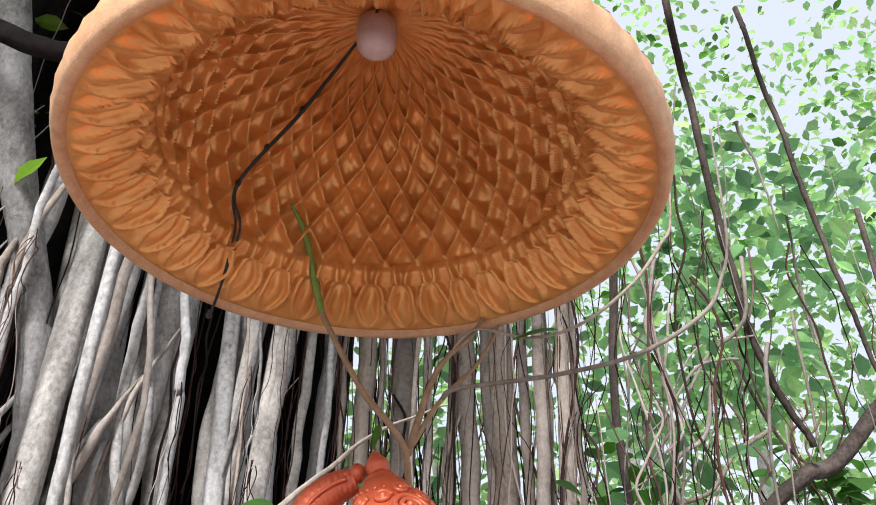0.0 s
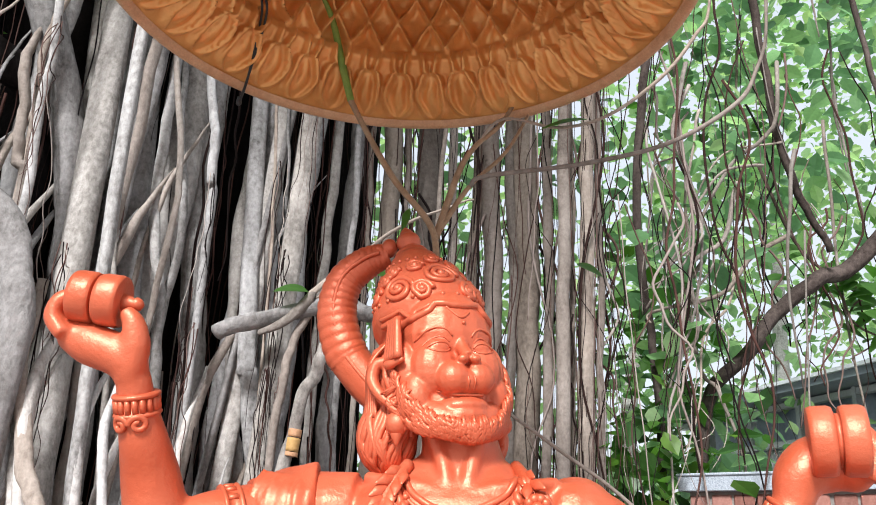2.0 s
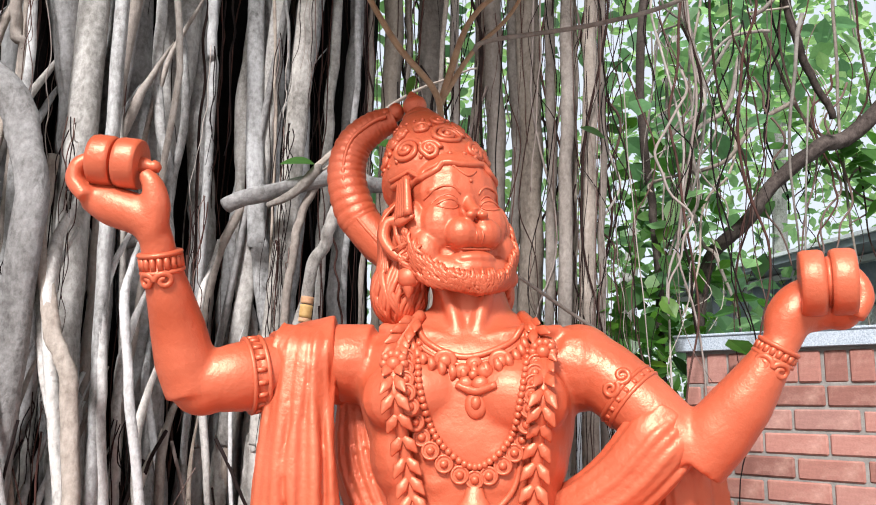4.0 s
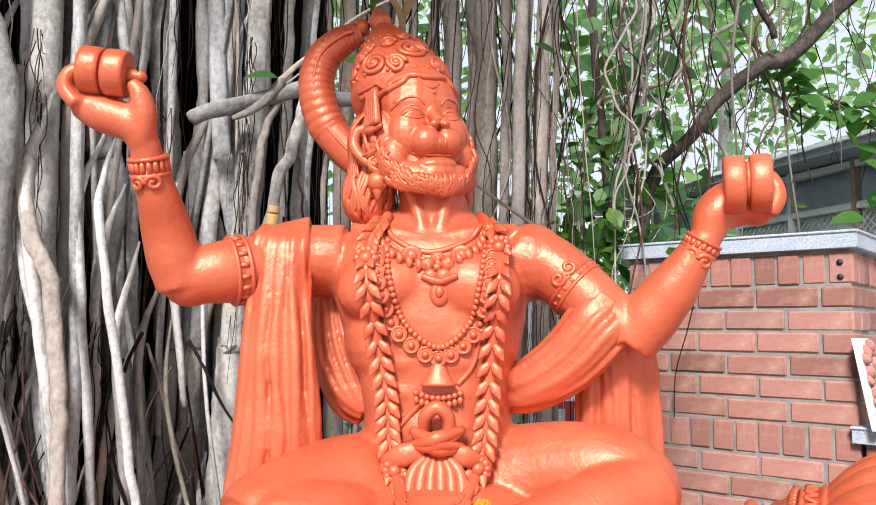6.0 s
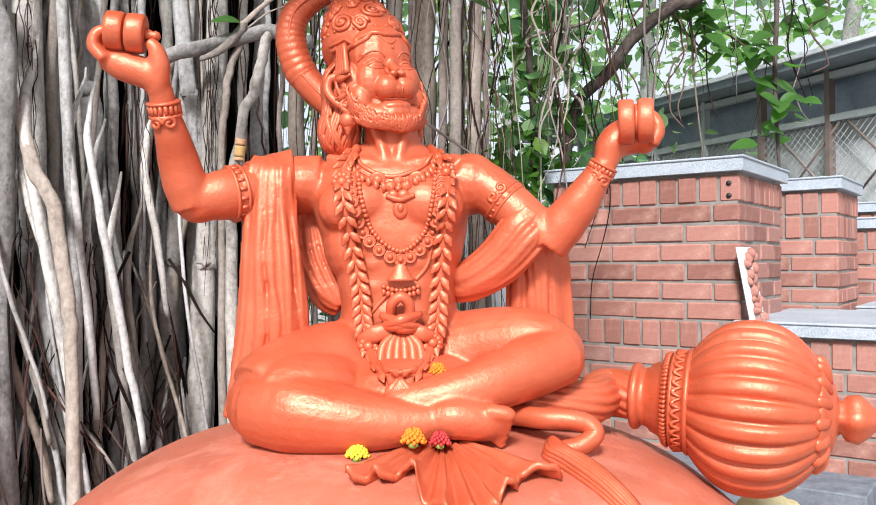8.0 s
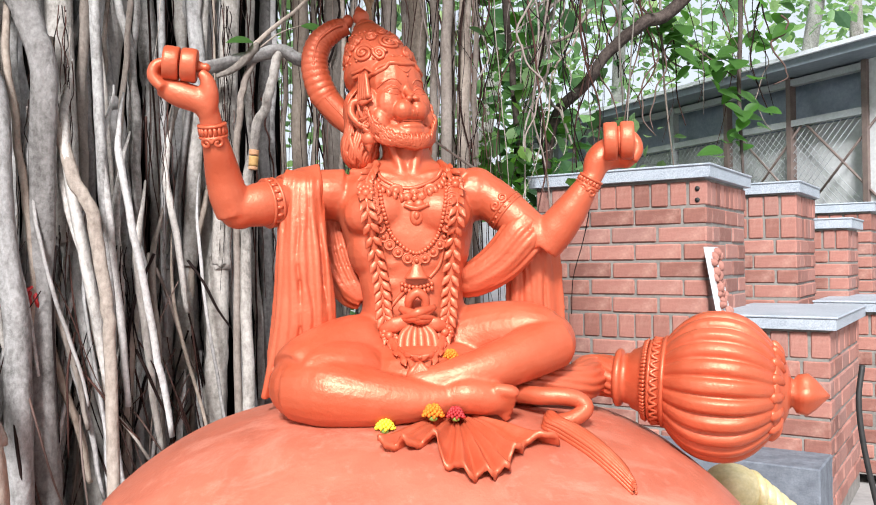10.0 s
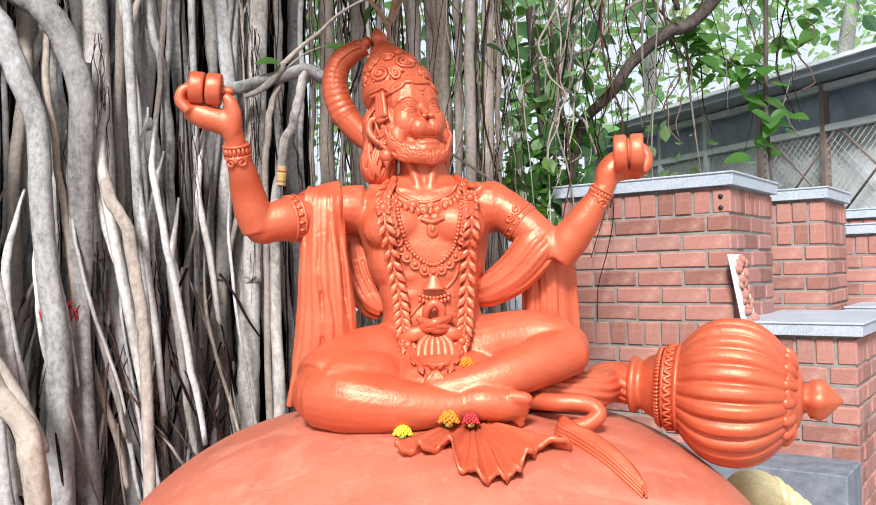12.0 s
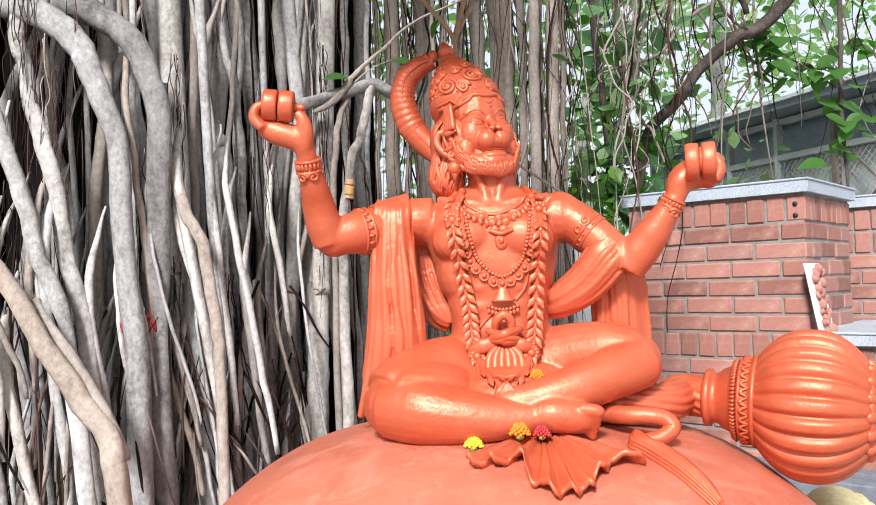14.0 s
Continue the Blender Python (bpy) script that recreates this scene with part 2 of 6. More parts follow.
class Shape:
    """Collects vertices and faces."""
    def __init__(self):
        self.v, self.f, self.n = [], [], 0

    def add(self, verts, faces):
        self.v.append(np.asarray(verts, float))
        self.f += [tuple(i + self.n for i in q) for q in faces]
        self.n += len(verts)

    def verts(self):
        return np.vstack(self.v)

    def tube(self, pts, radii, n=16, seg=12, flat=1.0, side=(0, -1, 0), wave=None, caps=True):
        """A tube through pts; flat squeezes it across side; wave(i, angles) scales the ring's radii."""
        c = spline(pts, n)
        r = np.interp(np.linspace(0, 1, n + 1), np.linspace(0, 1, len(radii)), radii)
        tan = np.gradient(c, axis=0)
        tan /= np.linalg.norm(tan, axis=1)[:, None] + 1e-9
        ang = np.linspace(0, 2 * math.pi, seg, endpoint=False)
        ref = np.array(side, float)
        rings = []
        for i in range(n + 1):
            b = np.cross(tan[i], ref)
            if np.linalg.norm(b) < 1e-3:
                b = np.cross(tan[i], (1, 0.1, 0))
            b /= np.linalg.norm(b)
            a = np.cross(b, tan[i])
            w = wave(i / n, ang) if wave else 1.0
            rr = (r[i] * w) * np.ones(seg)
            rings.append(c[i] + (np.cos(ang) * rr)[:, None] * b + (np.sin(ang) * rr * flat)[:, None] * a)
        v = np.vstack(rings)
        f = []
        for i in range(n):
            for j in range(seg):
                k = (j + 1) % seg
                f.append((i * seg + j, i * seg + k, (i + 1) * seg + k, (i + 1) * seg + j))
        if caps:
            f.append(tuple(range(seg - 1, -1, -1)))
            f.append(tuple(n * seg + j for j in range(seg)))
        self.add(v, f)

    def blob(self, centre, radii, rot=(0, 0, 0), nu=16, nv=10, wave=None):
        m = np.array(Euler([radians(a) for a in rot]).to_matrix())
        v = [(0, 0, 1)]
        for i in range(1, nv):
            t = math.pi * i / nv
            for j in range(nu):
                p = 2 * math.pi * j / nu
                s = wave(t, p) if wave else 1.0
                v.append((math.sin(t) * math.cos(p) * s, math.sin(t) * math.sin(p) * s, math.cos(t)))
        v.append((0, 0, -1))
        f = [(0, 1 + j, 1 + (j + 1) % nu) for j in range(nu)]
        for i in range(nv - 2):
            for j in range(nu):
                a, b = 1 + i * nu + j, 1 + i * nu + (j + 1) % nu
                f.append((a, a + nu, b + nu, b))
        last = len(v) - 1
        base = 1 + (nv - 2) * nu
        f += [(last, base + (j + 1) % nu, base + j) for j in range(nu)]
        self.add(np.array(v) * np.array(radii) @ m.T + np.array(centre), f)

    def disc(self, centre, axis, radius, half, seg=28, edge=0.15):
        """A thick rounded disc."""
        a = Vector(axis).normalized()
        prof = [(-half, radius * (1 - 2 * edge)), (-half * 0.96, radius * (1 - edge)), (-half * 0.6, radius), (half * 0.6, radius), (half * 0.96, radius * (1 - edge)), (half, radius * (1 - 2 * edge))]
        self.lathe(centre, a, prof, seg)

    def lathe(self, centre, axis, prof, seg=24, wave=None):
        """Turns prof, rows of (along, radius), about axis."""
        a = np.array(Vector(axis).normalized())
        b = np.cross(a, (0, 0, 1))
        if np.linalg.norm(b) < 1e-3:
            b = np.array((1.0, 0, 0))
        b /= np.linalg.norm(b)
        c = np.cross(a, b)
        ang = np.linspace(0, 2 * math.pi, seg, endpoint=False)
        v, f = [], []
        for i, (h, r) in enumerate(prof):
            w = wave(i / (len(prof) - 1), ang) if wave else np.ones(seg)
            v.append(np.array(centre) + a * h + (np.cos(ang) * r * w)[:, None] * b + (np.sin(ang) * r * w)[:, None] * c)
        n = len(prof)
        for i in range(n - 1):
            for j in range(seg):
                k = (j + 1) % seg
                f.append((i * seg + j, (i + 1) * seg + j, (i + 1) * seg + k, i * seg + k))
        f.append(tuple(range(seg)))
        f.append(tuple((n - 1) * seg + j for j in range(seg - 1, -1, -1)))
        self.add(np.vstack(v), f)

    def box(self, lo, hi):
        x0, y0, z0 = lo
        x1, y1, z1 = hi
        self.add([(x0, y0, z0), (x1, y0, z0), (x1, y1, z0), (x0, y1, z0), (x0, y0, z1), (x1, y0, z1), (x1, y1, z1), (x0, y1, z1)],
                 [(0, 3, 2, 1), (4, 5, 6, 7), (0, 1, 5, 4), (1, 2, 6, 5), (2, 3, 7, 6), (3, 0, 4, 7)])

    def make(self, name, mat, parent=None, label="", smooth=True):
        return from_arrays(name, self.verts(), self.f, mat, parent, label, smooth)

    def fused(self, voxel, rounds=4):
        """The outer skin of all that was added, melted together: vertices and faces."""
        me = bpy.data.meshes.new("raw")
        me.from_pydata([tuple(v) for v in self.verts()], [], self.f)
        bm = bmesh.new()
        bm.from_mesh(me)
        bmesh.ops.recalc_face_normals(bm, faces=bm.faces)
        bm.to_mesh(me)
        bm.free()
        ob = new("raw", me)
        rm = ob.modifiers.new("melt", "REMESH")
        rm.mode, rm.voxel_size = "VOXEL", voxel
        sm = ob.modifiers.new("soft", "SMOOTH")
        sm.factor, sm.iterations = 0.5, rounds
        dg = bpy.context.evaluated_depsgraph_get()
        done = bpy.data.meshes.new_from_object(ob.evaluated_get(dg))
        v = np.empty(len(done.vertices) * 3)
        done.vertices.foreach_get("co", v)
        f = [tuple(p.vertices) for p in done.polygons]
        bpy.data.objects.remove(ob)
        bpy.data.meshes.remove(me)
        bpy.data.meshes.remove(done)
        return v.reshape(-1, 3), f


def box_bm(lo, hi, bevel=0.0):
    bm = bmesh.new()
    bmesh.ops.create_cube(bm, size=1.0)
    for v in bm.verts:
        v.co = Vector([lo[i] + (v.co[i] + 0.5) * (hi[i] - lo[i]) for i in range(3)])
    if bevel:
        bmesh.ops.bevel(bm, geom=bm.edges[:], offset=bevel, segments=1, affect="EDGES")
    return bm

# ---- ground ----
def ground_height(x, y):
    return 0.04 * noise.noise(Vector((x * 0.6, y * 0.6, 0.0)))


def build_ground():
    g = Shape()
    xs = np.concatenate([[-60, -25, -12], np.linspace(-6, 6, 41), [12, 25, 60]])
    v = [(x, y, ground_height(x, y) - 0.05) for y in xs for x in xs]
    n = len(xs)
    f = [(j * n + i, j * n + i + 1, (j + 1) * n + i + 1, (j + 1) * n + i) for j in range(n - 1) for i in range(n - 1)]
    g.add(v, f)
    tagged(g.make("ground", PAVING), "dusty pale grey ground", "ground", kind="structure")


build_ground()

# ---- boulder, statue ----
ROCK_C, ROCK_R, ROCK_P = (0.0, 0.0, 0.2), (0.98, 0.76, 0.635), 2.4


def rock_top(x, y):
    k = 1 - abs((x - ROCK_C[0]) / ROCK_R[0]) ** ROCK_P - abs((y - ROCK_C[1]) / ROCK_R[1]) ** ROCK_P
    return ROCK_C[2] + ROCK_R[2] * max(k, 0.0) ** (1 / ROCK_P)


def build_rock():
    s = Shape()
    nu, nv = 96, 48
    v, f = [], []
    e = 2 / ROCK_P
    for i in range(nv + 1):
        t = math.pi * i / nv
        for j in range(nu):
            p = 2 * math.pi * j / nu
            st, ct, cp, sp = math.sin(t), math.cos(t), math.cos(p), math.sin(p)
            x = math.copysign(abs(st) ** e * abs(cp) ** e, cp)
            y = math.copysign(abs(st) ** e * abs(sp) ** e, sp)
            z = math.copysign(abs(ct) ** e, ct)
            q = Vector((ROCK_C[0] + x * ROCK_R[0], ROCK_C[1] + y * ROCK_R[1], ROCK_C[2] + z * ROCK_R[2]))
            q += Vector((x, y, z * 0.4)) * 0.012 * noise.noise(q * 3.0)
            q.z = max(q.z, -0.1)
            v.append(tuple(q))
    for i in range(nv):
        for j in range(nu):
            k = (j + 1) % nu
            f.append((i * nu + j, (i + 1) * nu + j, (i + 1) * nu + k, i * nu + k))
    s.add(v, f)
    tagged(s.make("boulder_plinth", ROCK_ORANGE), "smooth rounded boulder plinth painted faded orange", "plinth")


build_rock()


def build_statue():
    full = Shape()
    # body, limbs and drapery melted into one skin
    s = Shape()
    prof = [(0.80, 0.0, 0.03, 0.20, 0.17), (0.92, 0.0, 0.02, 0.19, 0.15), (1.02, -0.006, 0.01, 0.158, 0.12), (1.10, -0.008, 0.0, 0.142, 0.11),
            (1.18, -0.012, 0.0, 0.152, 0.115), (1.28, -0.02, 0.0, 0.182, 0.128), (1.37, -0.03, 0.005, 0.2, 0.13), (1.43, -0.032, 0.015, 0.19, 0.115), (1.475, -0.03, 0.02, 0.13, 0.085), (1.5, -0.025, 0.02, 0.08, 0.06)]
    zs = np.linspace(0.80, 1.5, 40)
    cols = [np.interp(zs, [p[0] for p in prof], [p[k] for p in prof]) for k in range(1, 5)]
    seg, v, f = 40, [], []
    ang = np.linspace(0, 2 * math.pi, seg, endpoint=False)
    for z, cx, cy, rx, ry in zip(zs, *cols):
        for a in ang:
            v.append((cx + rx * math.copysign(abs(math.cos(a)) ** 0.85, math.cos(a)), cy + ry * math.copysign(abs(math.sin(a)) ** 0.85, math.sin(a)), z))
    n = len(zs)
    for i in range(n - 1):
        for j in range(seg):
            k = (j + 1) % seg
            f.append((i * seg + j, i * seg + k, (i + 1) * seg + k, (i + 1) * seg + j))
    f += [tuple(range(seg - 1, -1, -1)), tuple((n - 1) * seg + j for j in range(seg))]
    s.add(v, f)
    for sx in (-1, 1):
        s.blob((-0.022 + sx * 0.088, -0.086, 1.345), (0.09, 0.064, 0.066), (0, sx * 12, 0))
        s.blob((-0.02 + sx * 0.1, -0.015, 1.255), (0.075, 0.095, 0.1))
        for q, z in enumerate((1.255, 1.205, 1.15)):
            s.blob((-0.014 + sx * 0.044, -0.1 + 0.006 * q, z), (0.04, 0.026, 0.027))
    s.blob((-0.012, -0.075, 1.08), (0.09, 0.045, 0.06))
    # neck
    s.tube([(-0.018, 0.025, 1.43), (-0.021, 0.005, 1.49), (-0.028, -0.002, 1.54), (-0.04, -0.005, 1.6)], (0.11, 0.074, 0.064, 0.07), 14, 24)
    for sx in (-1, 1):
        s.tube([(-0.02 + sx * 0.012, -0.075, 1.43), (-0.022 + sx * 0.025, -0.062, 1.49), (-0.03 + sx * 0.05, -0.045, 1.58)], (0.015, 0.014, 0.018), 8, 10)
    s.blob((-0.02, -0.058, 1.53), (0.014, 0.014, 0.016))
    for sx in (-1, 1):
        s.tube([(-0.02 + sx * 0.01, -0.08, 1.435), (-0.02 + sx * 0.08, -0.068, 1.45), (-0.02 + sx * 0.16, -0.03, 1.462)], (0.013, 0.014, 0.012), 10, 10)
    # right arm, raised
    s.blob((-0.24, 0.0, 1.402), (0.085, 0.082, 0.07))
    s.tube([(-0.2, 0.0, 1.4), (-0.31, -0.005, 1.402), (-0.367, -0.04, 1.383), (-0.424, -0.085, 1.369), (-0.474, -0.112, 1.356)], (0.074, 0.068, 0.064, 0.061, 0.05), 18, 22)
    s.tube([(-0.484, -0.113, 1.343), (-0.499, -0.13, 1.394), (-0.509, -0.15, 1.45), (-0.514, -0.18, 1.5), (-0.521, -0.205, 1.549), (-0.525, -0.225, 1.592)], (0.05, 0.051, 0.046, 0.038, 0.03, 0.027), 20, 22)
    s.blob((-0.474, -0.108, 1.343), (0.052, 0.046, 0.042))
    # right fist
    s.tube([(-0.523, -0.228, 1.588), (-0.543, -0.235, 1.62), (-0.598, -0.24, 1.64), (-0.64, -0.24, 1.66)], (0.027, 0.034, 0.034, 0.026), 14, 20, 0.95)
    for i in range(4):
        y = -0.268 + 0.02 * i
        s.tube([(-0.628, y, 1.648), (-0.653 + 0.004 * i, y, 1.676), (-0.648 + 0.004 * i, y, 1.703), (-0.63, y + 0.004, 1.713), (-0.612, y + 0.006, 1.706)], (0.0145, 0.0155, 0.0145, 0.013, 0.0115), 12, 10)
    s.tube([(-0.525, -0.235, 1.6), (-0.52, -0.245, 1.64), (-0.524, -0.255, 1.672), (-0.54, -0.26, 1.69)], (0.024, 0.024, 0.018, 0.012), 12, 14)
    # left arm
    s.blob((0.172, 0.005, 1.4), (0.076, 0.08, 0.078))
    s.tube([(0.15, 0.0, 1.405), (0.21, -0.015, 1.388), (0.287, -0.045, 1.321), (0.356, -0.07, 1.257)], (0.07, 0.063, 0.058, 0.05), 14, 20)
    s.tube([(0.352, -0.068, 1.243), (0.39, -0.08, 1.295), (0.427, -0.1, 1.346), (0.46, -0.115, 1.399), (0.485, -0.125, 1.44)], (0.05, 0.054, 0.047, 0.035, 0.027), 18, 20)
    # left fist
    s.tube([(0.483, -0.123, 1.432), (0.497, -0.12, 1.474), (0.53, -0.112, 1.498), (0.585, -0.118, 1.502)], (0.027, 0.038, 0.045, 0.04), 14, 20)
    s.blob((0.575, -0.125, 1.502), (0.034, 0.045, 0.046))
    for i in range(4):
        s.tube([(0.58, -0.165 + 0.015 * i, 1.472 + 0.004 * i), (0.597, -0.165 + 0.018 * i, 1.503), (0.586, -0.16 + 0.018 * i, 1.538), (0.555, -0.155 + 0.018 * i, 1.552)], (0.015, 0.016, 0.015, 0.013), 9, 10)
    # right leg, folded in front
    s.tube([(-0.1, 0.02, 0.94), (-0.19, -0.08, 0.945), (-0.28, -0.18, 0.925), (-0.315, -0.215, 0.905)], (0.125, 0.118, 0.1, 0.085), 14, 24)
    s.tube([(-0.31, -0.21, 0.89), (-0.22, -0.255, 0.882), (-0.1, -0.28, 0.868), (0.02, -0.285, 0.862), (0.1, -0.275, 0.865)], (0.085, 0.09, 0.07, 0.046, 0.037), 18, 22)
    s.blob((-0.19, -0.19, 0.92), (0.15, 0.1, 0.085), (0, 8, 30))
    s.blob((-0.305, -0.205, 0.893), (0.082, 0.09, 0.082))
    s.blob((-0.26, -0.27, 0.95), (0.03, 0.02, 0.012))
    # right foot
    s.tube([(0.07, -0.275, 0.868), (0.12, -0.285, 0.872), (0.18, -0.28, 0.862), (0.215, -0.27, 0.852)], (0.042, 0.046, 0.042, 0.03), 12, 16)
    for i in range(5):
        s.tube([(0.185 + 0.004 * i, -0.3 + 0.006 * i, 0.888 - 0.014 * i), (0.228 - 0.003 * i, -0.302 + 0.007 * i, 0.882 - 0.016 * i), (0.238 - 0.004 * i, -0.3 + 0.007 * i, 0.872 - 0.016 * i)], (0.019 - 0.0015 * i, 0.0185 - 0.0015 * i, 0.014 - 0.001 * i), 8, 10)
    # left leg
    s.tube([(0.08, 0.02, 0.95), (0.2, -0.03, 0.995), (0.3, -0.08, 1.01), (0.365, -0.11, 1.0)], (0.12, 0.098, 0.086, 0.07), 14, 24)
    s.tube([(0.375, -0.12, 0.985), (0.3, -0.17, 0.965), (0.18, -0.225, 0.93), (0.06, -0.25, 0.905), (-0.02, -0.25, 0.9)], (0.07, 0.07, 0.062, 0.048, 0.04), 18, 22)
    s.blob((0.37, -0.115, 0.985), (0.062, 0.07, 0.076))
    s.blob((0.0, -0.1, 0.9), (0.22, 0.17, 0.1))
    bv, bf = s.fused(0.0052, 5)
    full.add(bv, bf)
    tree = mathutils_tree(bv, bf)

    def on(x, z, lift=0.0):
        """The place on the body's front at x, z."""
        hit = tree.ray_cast(Vector((x, -1.0, z)), Vector((0, 1, 0)))[0]
        return np.array(hit) + (0, -lift, 0) if hit is not None else np.array((x, -0.1, z))

    # head
    h = Shape()
    H = Matrix.Translation((-0.0716, 0.0211, 1.661)) @ Euler((radians(-1.2), radians(-4.3), radians(30))).to_matrix().to_4x4()

    def hp(x, y, z):
        return tuple(H @ Vector((x, y, z)))

    def hb(x, y, z, r, extra=(0, 0, 0), **kw):
        m = H.to_3x3() @ Euler([radians(a) for a in extra]).to_matrix()
        h.blob(hp(x, y, z), r, [math.degrees(a) for a in m.to_euler()], **kw)
    hb(0, 0.01, 0.02, (0.1, 0.115, 0.125))
    hb(0, -0.046, 0.045, (0.084, 0.066, 0.09))         # forehead plane
    hb(0, -0.052, -0.02, (0.08, 0.058, 0.08))
    hb(0, -0.052, -0.07, (0.074, 0.058, 0.06))          # jaw
    for sx in (-1, 1):
        hb(sx * 0.04, -0.078, -0.016, (0.044, 0.038, 0.05))     # cheek
        hb(sx * 0.022, -0.113, -0.038, (0.031, 0.031, 0.03))    # muzzle
        hb(sx * 0.037, -0.093, 0.018, (0.024, 0.018, 0.016))    # eyeball
        hb(sx * 0.036, -0.079, 0.045, (0.036, 0.02, 0.014))     # brow
        hb(sx * 0.0115, -0.133, -0.008, (0.0105, 0.01, 0.008))
    h.tube([hp(0, -0.093, 0.05), hp(0, -0.106, 0.018), hp(0, -0.132, -0.004)], (0.012, 0.0125, 0.0105), 8, 12)
    hb(0, -0.1, -0.044, (0.047, 0.042, 0.027))
    hb(0, -0.098, -0.084, (0.046, 0.041, 0.019))        # lower lip
    hb(0, -0.098, -0.1, (0.05, 0.042, 0.022))         # chin
    # thickness of the beard along the jaw
    for i in range(25):
        a = radians(-78 + 156 * i / 24)
        hb(0.086 * math.sin(a), 0.0 - 0.115 * math.cos(a), np.interp(abs(math.degrees(a)), [0, 45, 80, 100], [-0.12, -0.1, -0.045, 0.0]), (0.024, 0.024, 0.03))
    for sx in (-1, 1):
        hb(sx * 0.072, -0.07, -0.062, (0.028, 0.03, 0.042))
        hb(sx * 0.084, -0.042, -0.02, (0.022, 0.036, 0.055))
    # hair behind and below
    for sx in (-1, 1):
        hb(sx * 0.088, 0.03, -0.12, (0.05, 0.055, 0.065))
        hb(sx * 0.092, 0.025, -0.03, (0.03, 0.045, 0.08))
        # ear
        h.tube([hp(sx * 0.1, -0.03, 0.005), hp(sx * 0.122, -0.012, 0.0), hp(sx * 0.13, -0.012, -0.03), hp(sx * 0.118, -0.03, -0.06), hp(sx * 0.1, -0.045, -0.075)], (0.009, 0.012, 0.012, 0.01, 0.009), 10, 8)
        h.tube([hp(sx * 0.104, -0.02, 0.005), hp(sx * 0.11, -0.025, -0.02), hp(sx * 0.104, -0.03, -0.045)], (0.006, 0.007, 0.006), 8, 8)
    # crown cone
    crown_a = np.array(hp(-0.004, 0.03, 0.1))
    cdir = np.array((H.to_3x3() @ Vector((-0.05, 0.34, 0.94))).normalized())
    h.lathe(tuple(crown_a), tuple(cdir), [(-0.035, 0.096), (-0.01, 0.106), (0.01, 0.105), (0.04, 0.094), (0.07, 0.081), (0.095, 0.069), (0.12, 0.056), (0.136, 0.046), (0.148, 0.034), (0.156, 0.034), (0.163, 0.022), (0.17, 0.018), (0.176, 0.022), (0.184, 0.025), (0.194, 0.024), (0.203, 0.017), (0.213, 0.012), (0.226, 0.002)], 40)
    hv, hf = h.fused(0.0027, 2)
    full.add(hv, hf)
    head = mathutils_tree(hv, hf)

    def near(p, lift=0.0):
        q, nrm, _, _ = head.find_nearest(Vector(p))
        return np.array(q + nrm * lift)
    d = Shape()
    # crown band, rosettes and scrolls
    for zz, r in ((0.052, 0.007), (0.066, 0.0045)):
        ring = []
        for i in range(41):
            a = math.pi * (1.02 + 0.96 * i / 40)
            z = zz + 0.012 - 0.05 * abs(math.cos(a)) ** 1.5 + (0.022 - 0.012 * math.cos(6 * (a - 1.5 * math.pi)) if abs(a - 1.5 * math.pi) < 0.5 else 0.02)
            ring.append(near(hp(0.125 * math.cos(a), 0.012 + 0.14 * math.sin(a), z + 0.03)))
        d.tube(ring, (r,), 80, 8)
    def spiral(c, u, w, nrm, r0, turns, rad):
        pts = []
        for i in range(40):
            t = i / 39
            a = turns * 2 * math.pi * t
            q = np.array(c) + (np.array(u) * math.cos(a) + np.array(w) * math.sin(a)) * r0 * (1 - 0.85 * t)
            pts.append(near(q, 0.002))
        d.tube(pts, (rad, rad * 0.8), 60, 8)
    up3 = cdir
    for k, (az, hh, r0) in enumerate(((0.0, 0.07, 0.034), (-0.85, 0.04, 0.032), (0.85, 0.04, 0.032), (-1.6, 0.045, 0.03), (1.6, 0.045, 0.03), (-0.45, 0.105, 0.018), (0.45, 0.105, 0.018), (0.0, 0.13, 0.016), (-1.0, 0.1, 0.018), (1.0, 0.1, 0.018), (-0.42, 0.03, 0.018), (0.42, 0.03, 0.018), (-1.25, 0.08, 0.02), (1.25, 0.08, 0.02), (-2.2, 0.05, 0.028), (-1.8, 0.09, 0.018))):
        ang0 = az - math.pi / 2
        out = np.array(H.to_3x3() @ Vector((math.cos(ang0), math.sin(ang0), 0)))
        tan = np.array(H.to_3x3() @ Vector((-math.sin(ang0), math.cos(ang0), 0)))
        c = crown_a + cdir * hh + out * 0.1
        spiral(c, tan, up3, out, r0, 2.2, 0.0058)
        d.blob(near(c, 0.001), (0.0085, 0.0085, 0.0085), nu=10, nv=6)
    for i in range(26):
        a = 2 * math.pi * i / 26
        for hh, r in ((0.118, 0.07), (0.02, 0.115)):
            q = crown_a + cdir * hh + np.array(H.to_3x3() @ Vector((math.cos(a) * r, math.sin(a) * r, 0)))
            d.blob(near(q, 0.0), (0.0048, 0.0048, 0.0048), nu=8, nv=6)
    # eyelids and brow lines
    fwd = H.to_3x3() @ Vector((0, 1, 0))

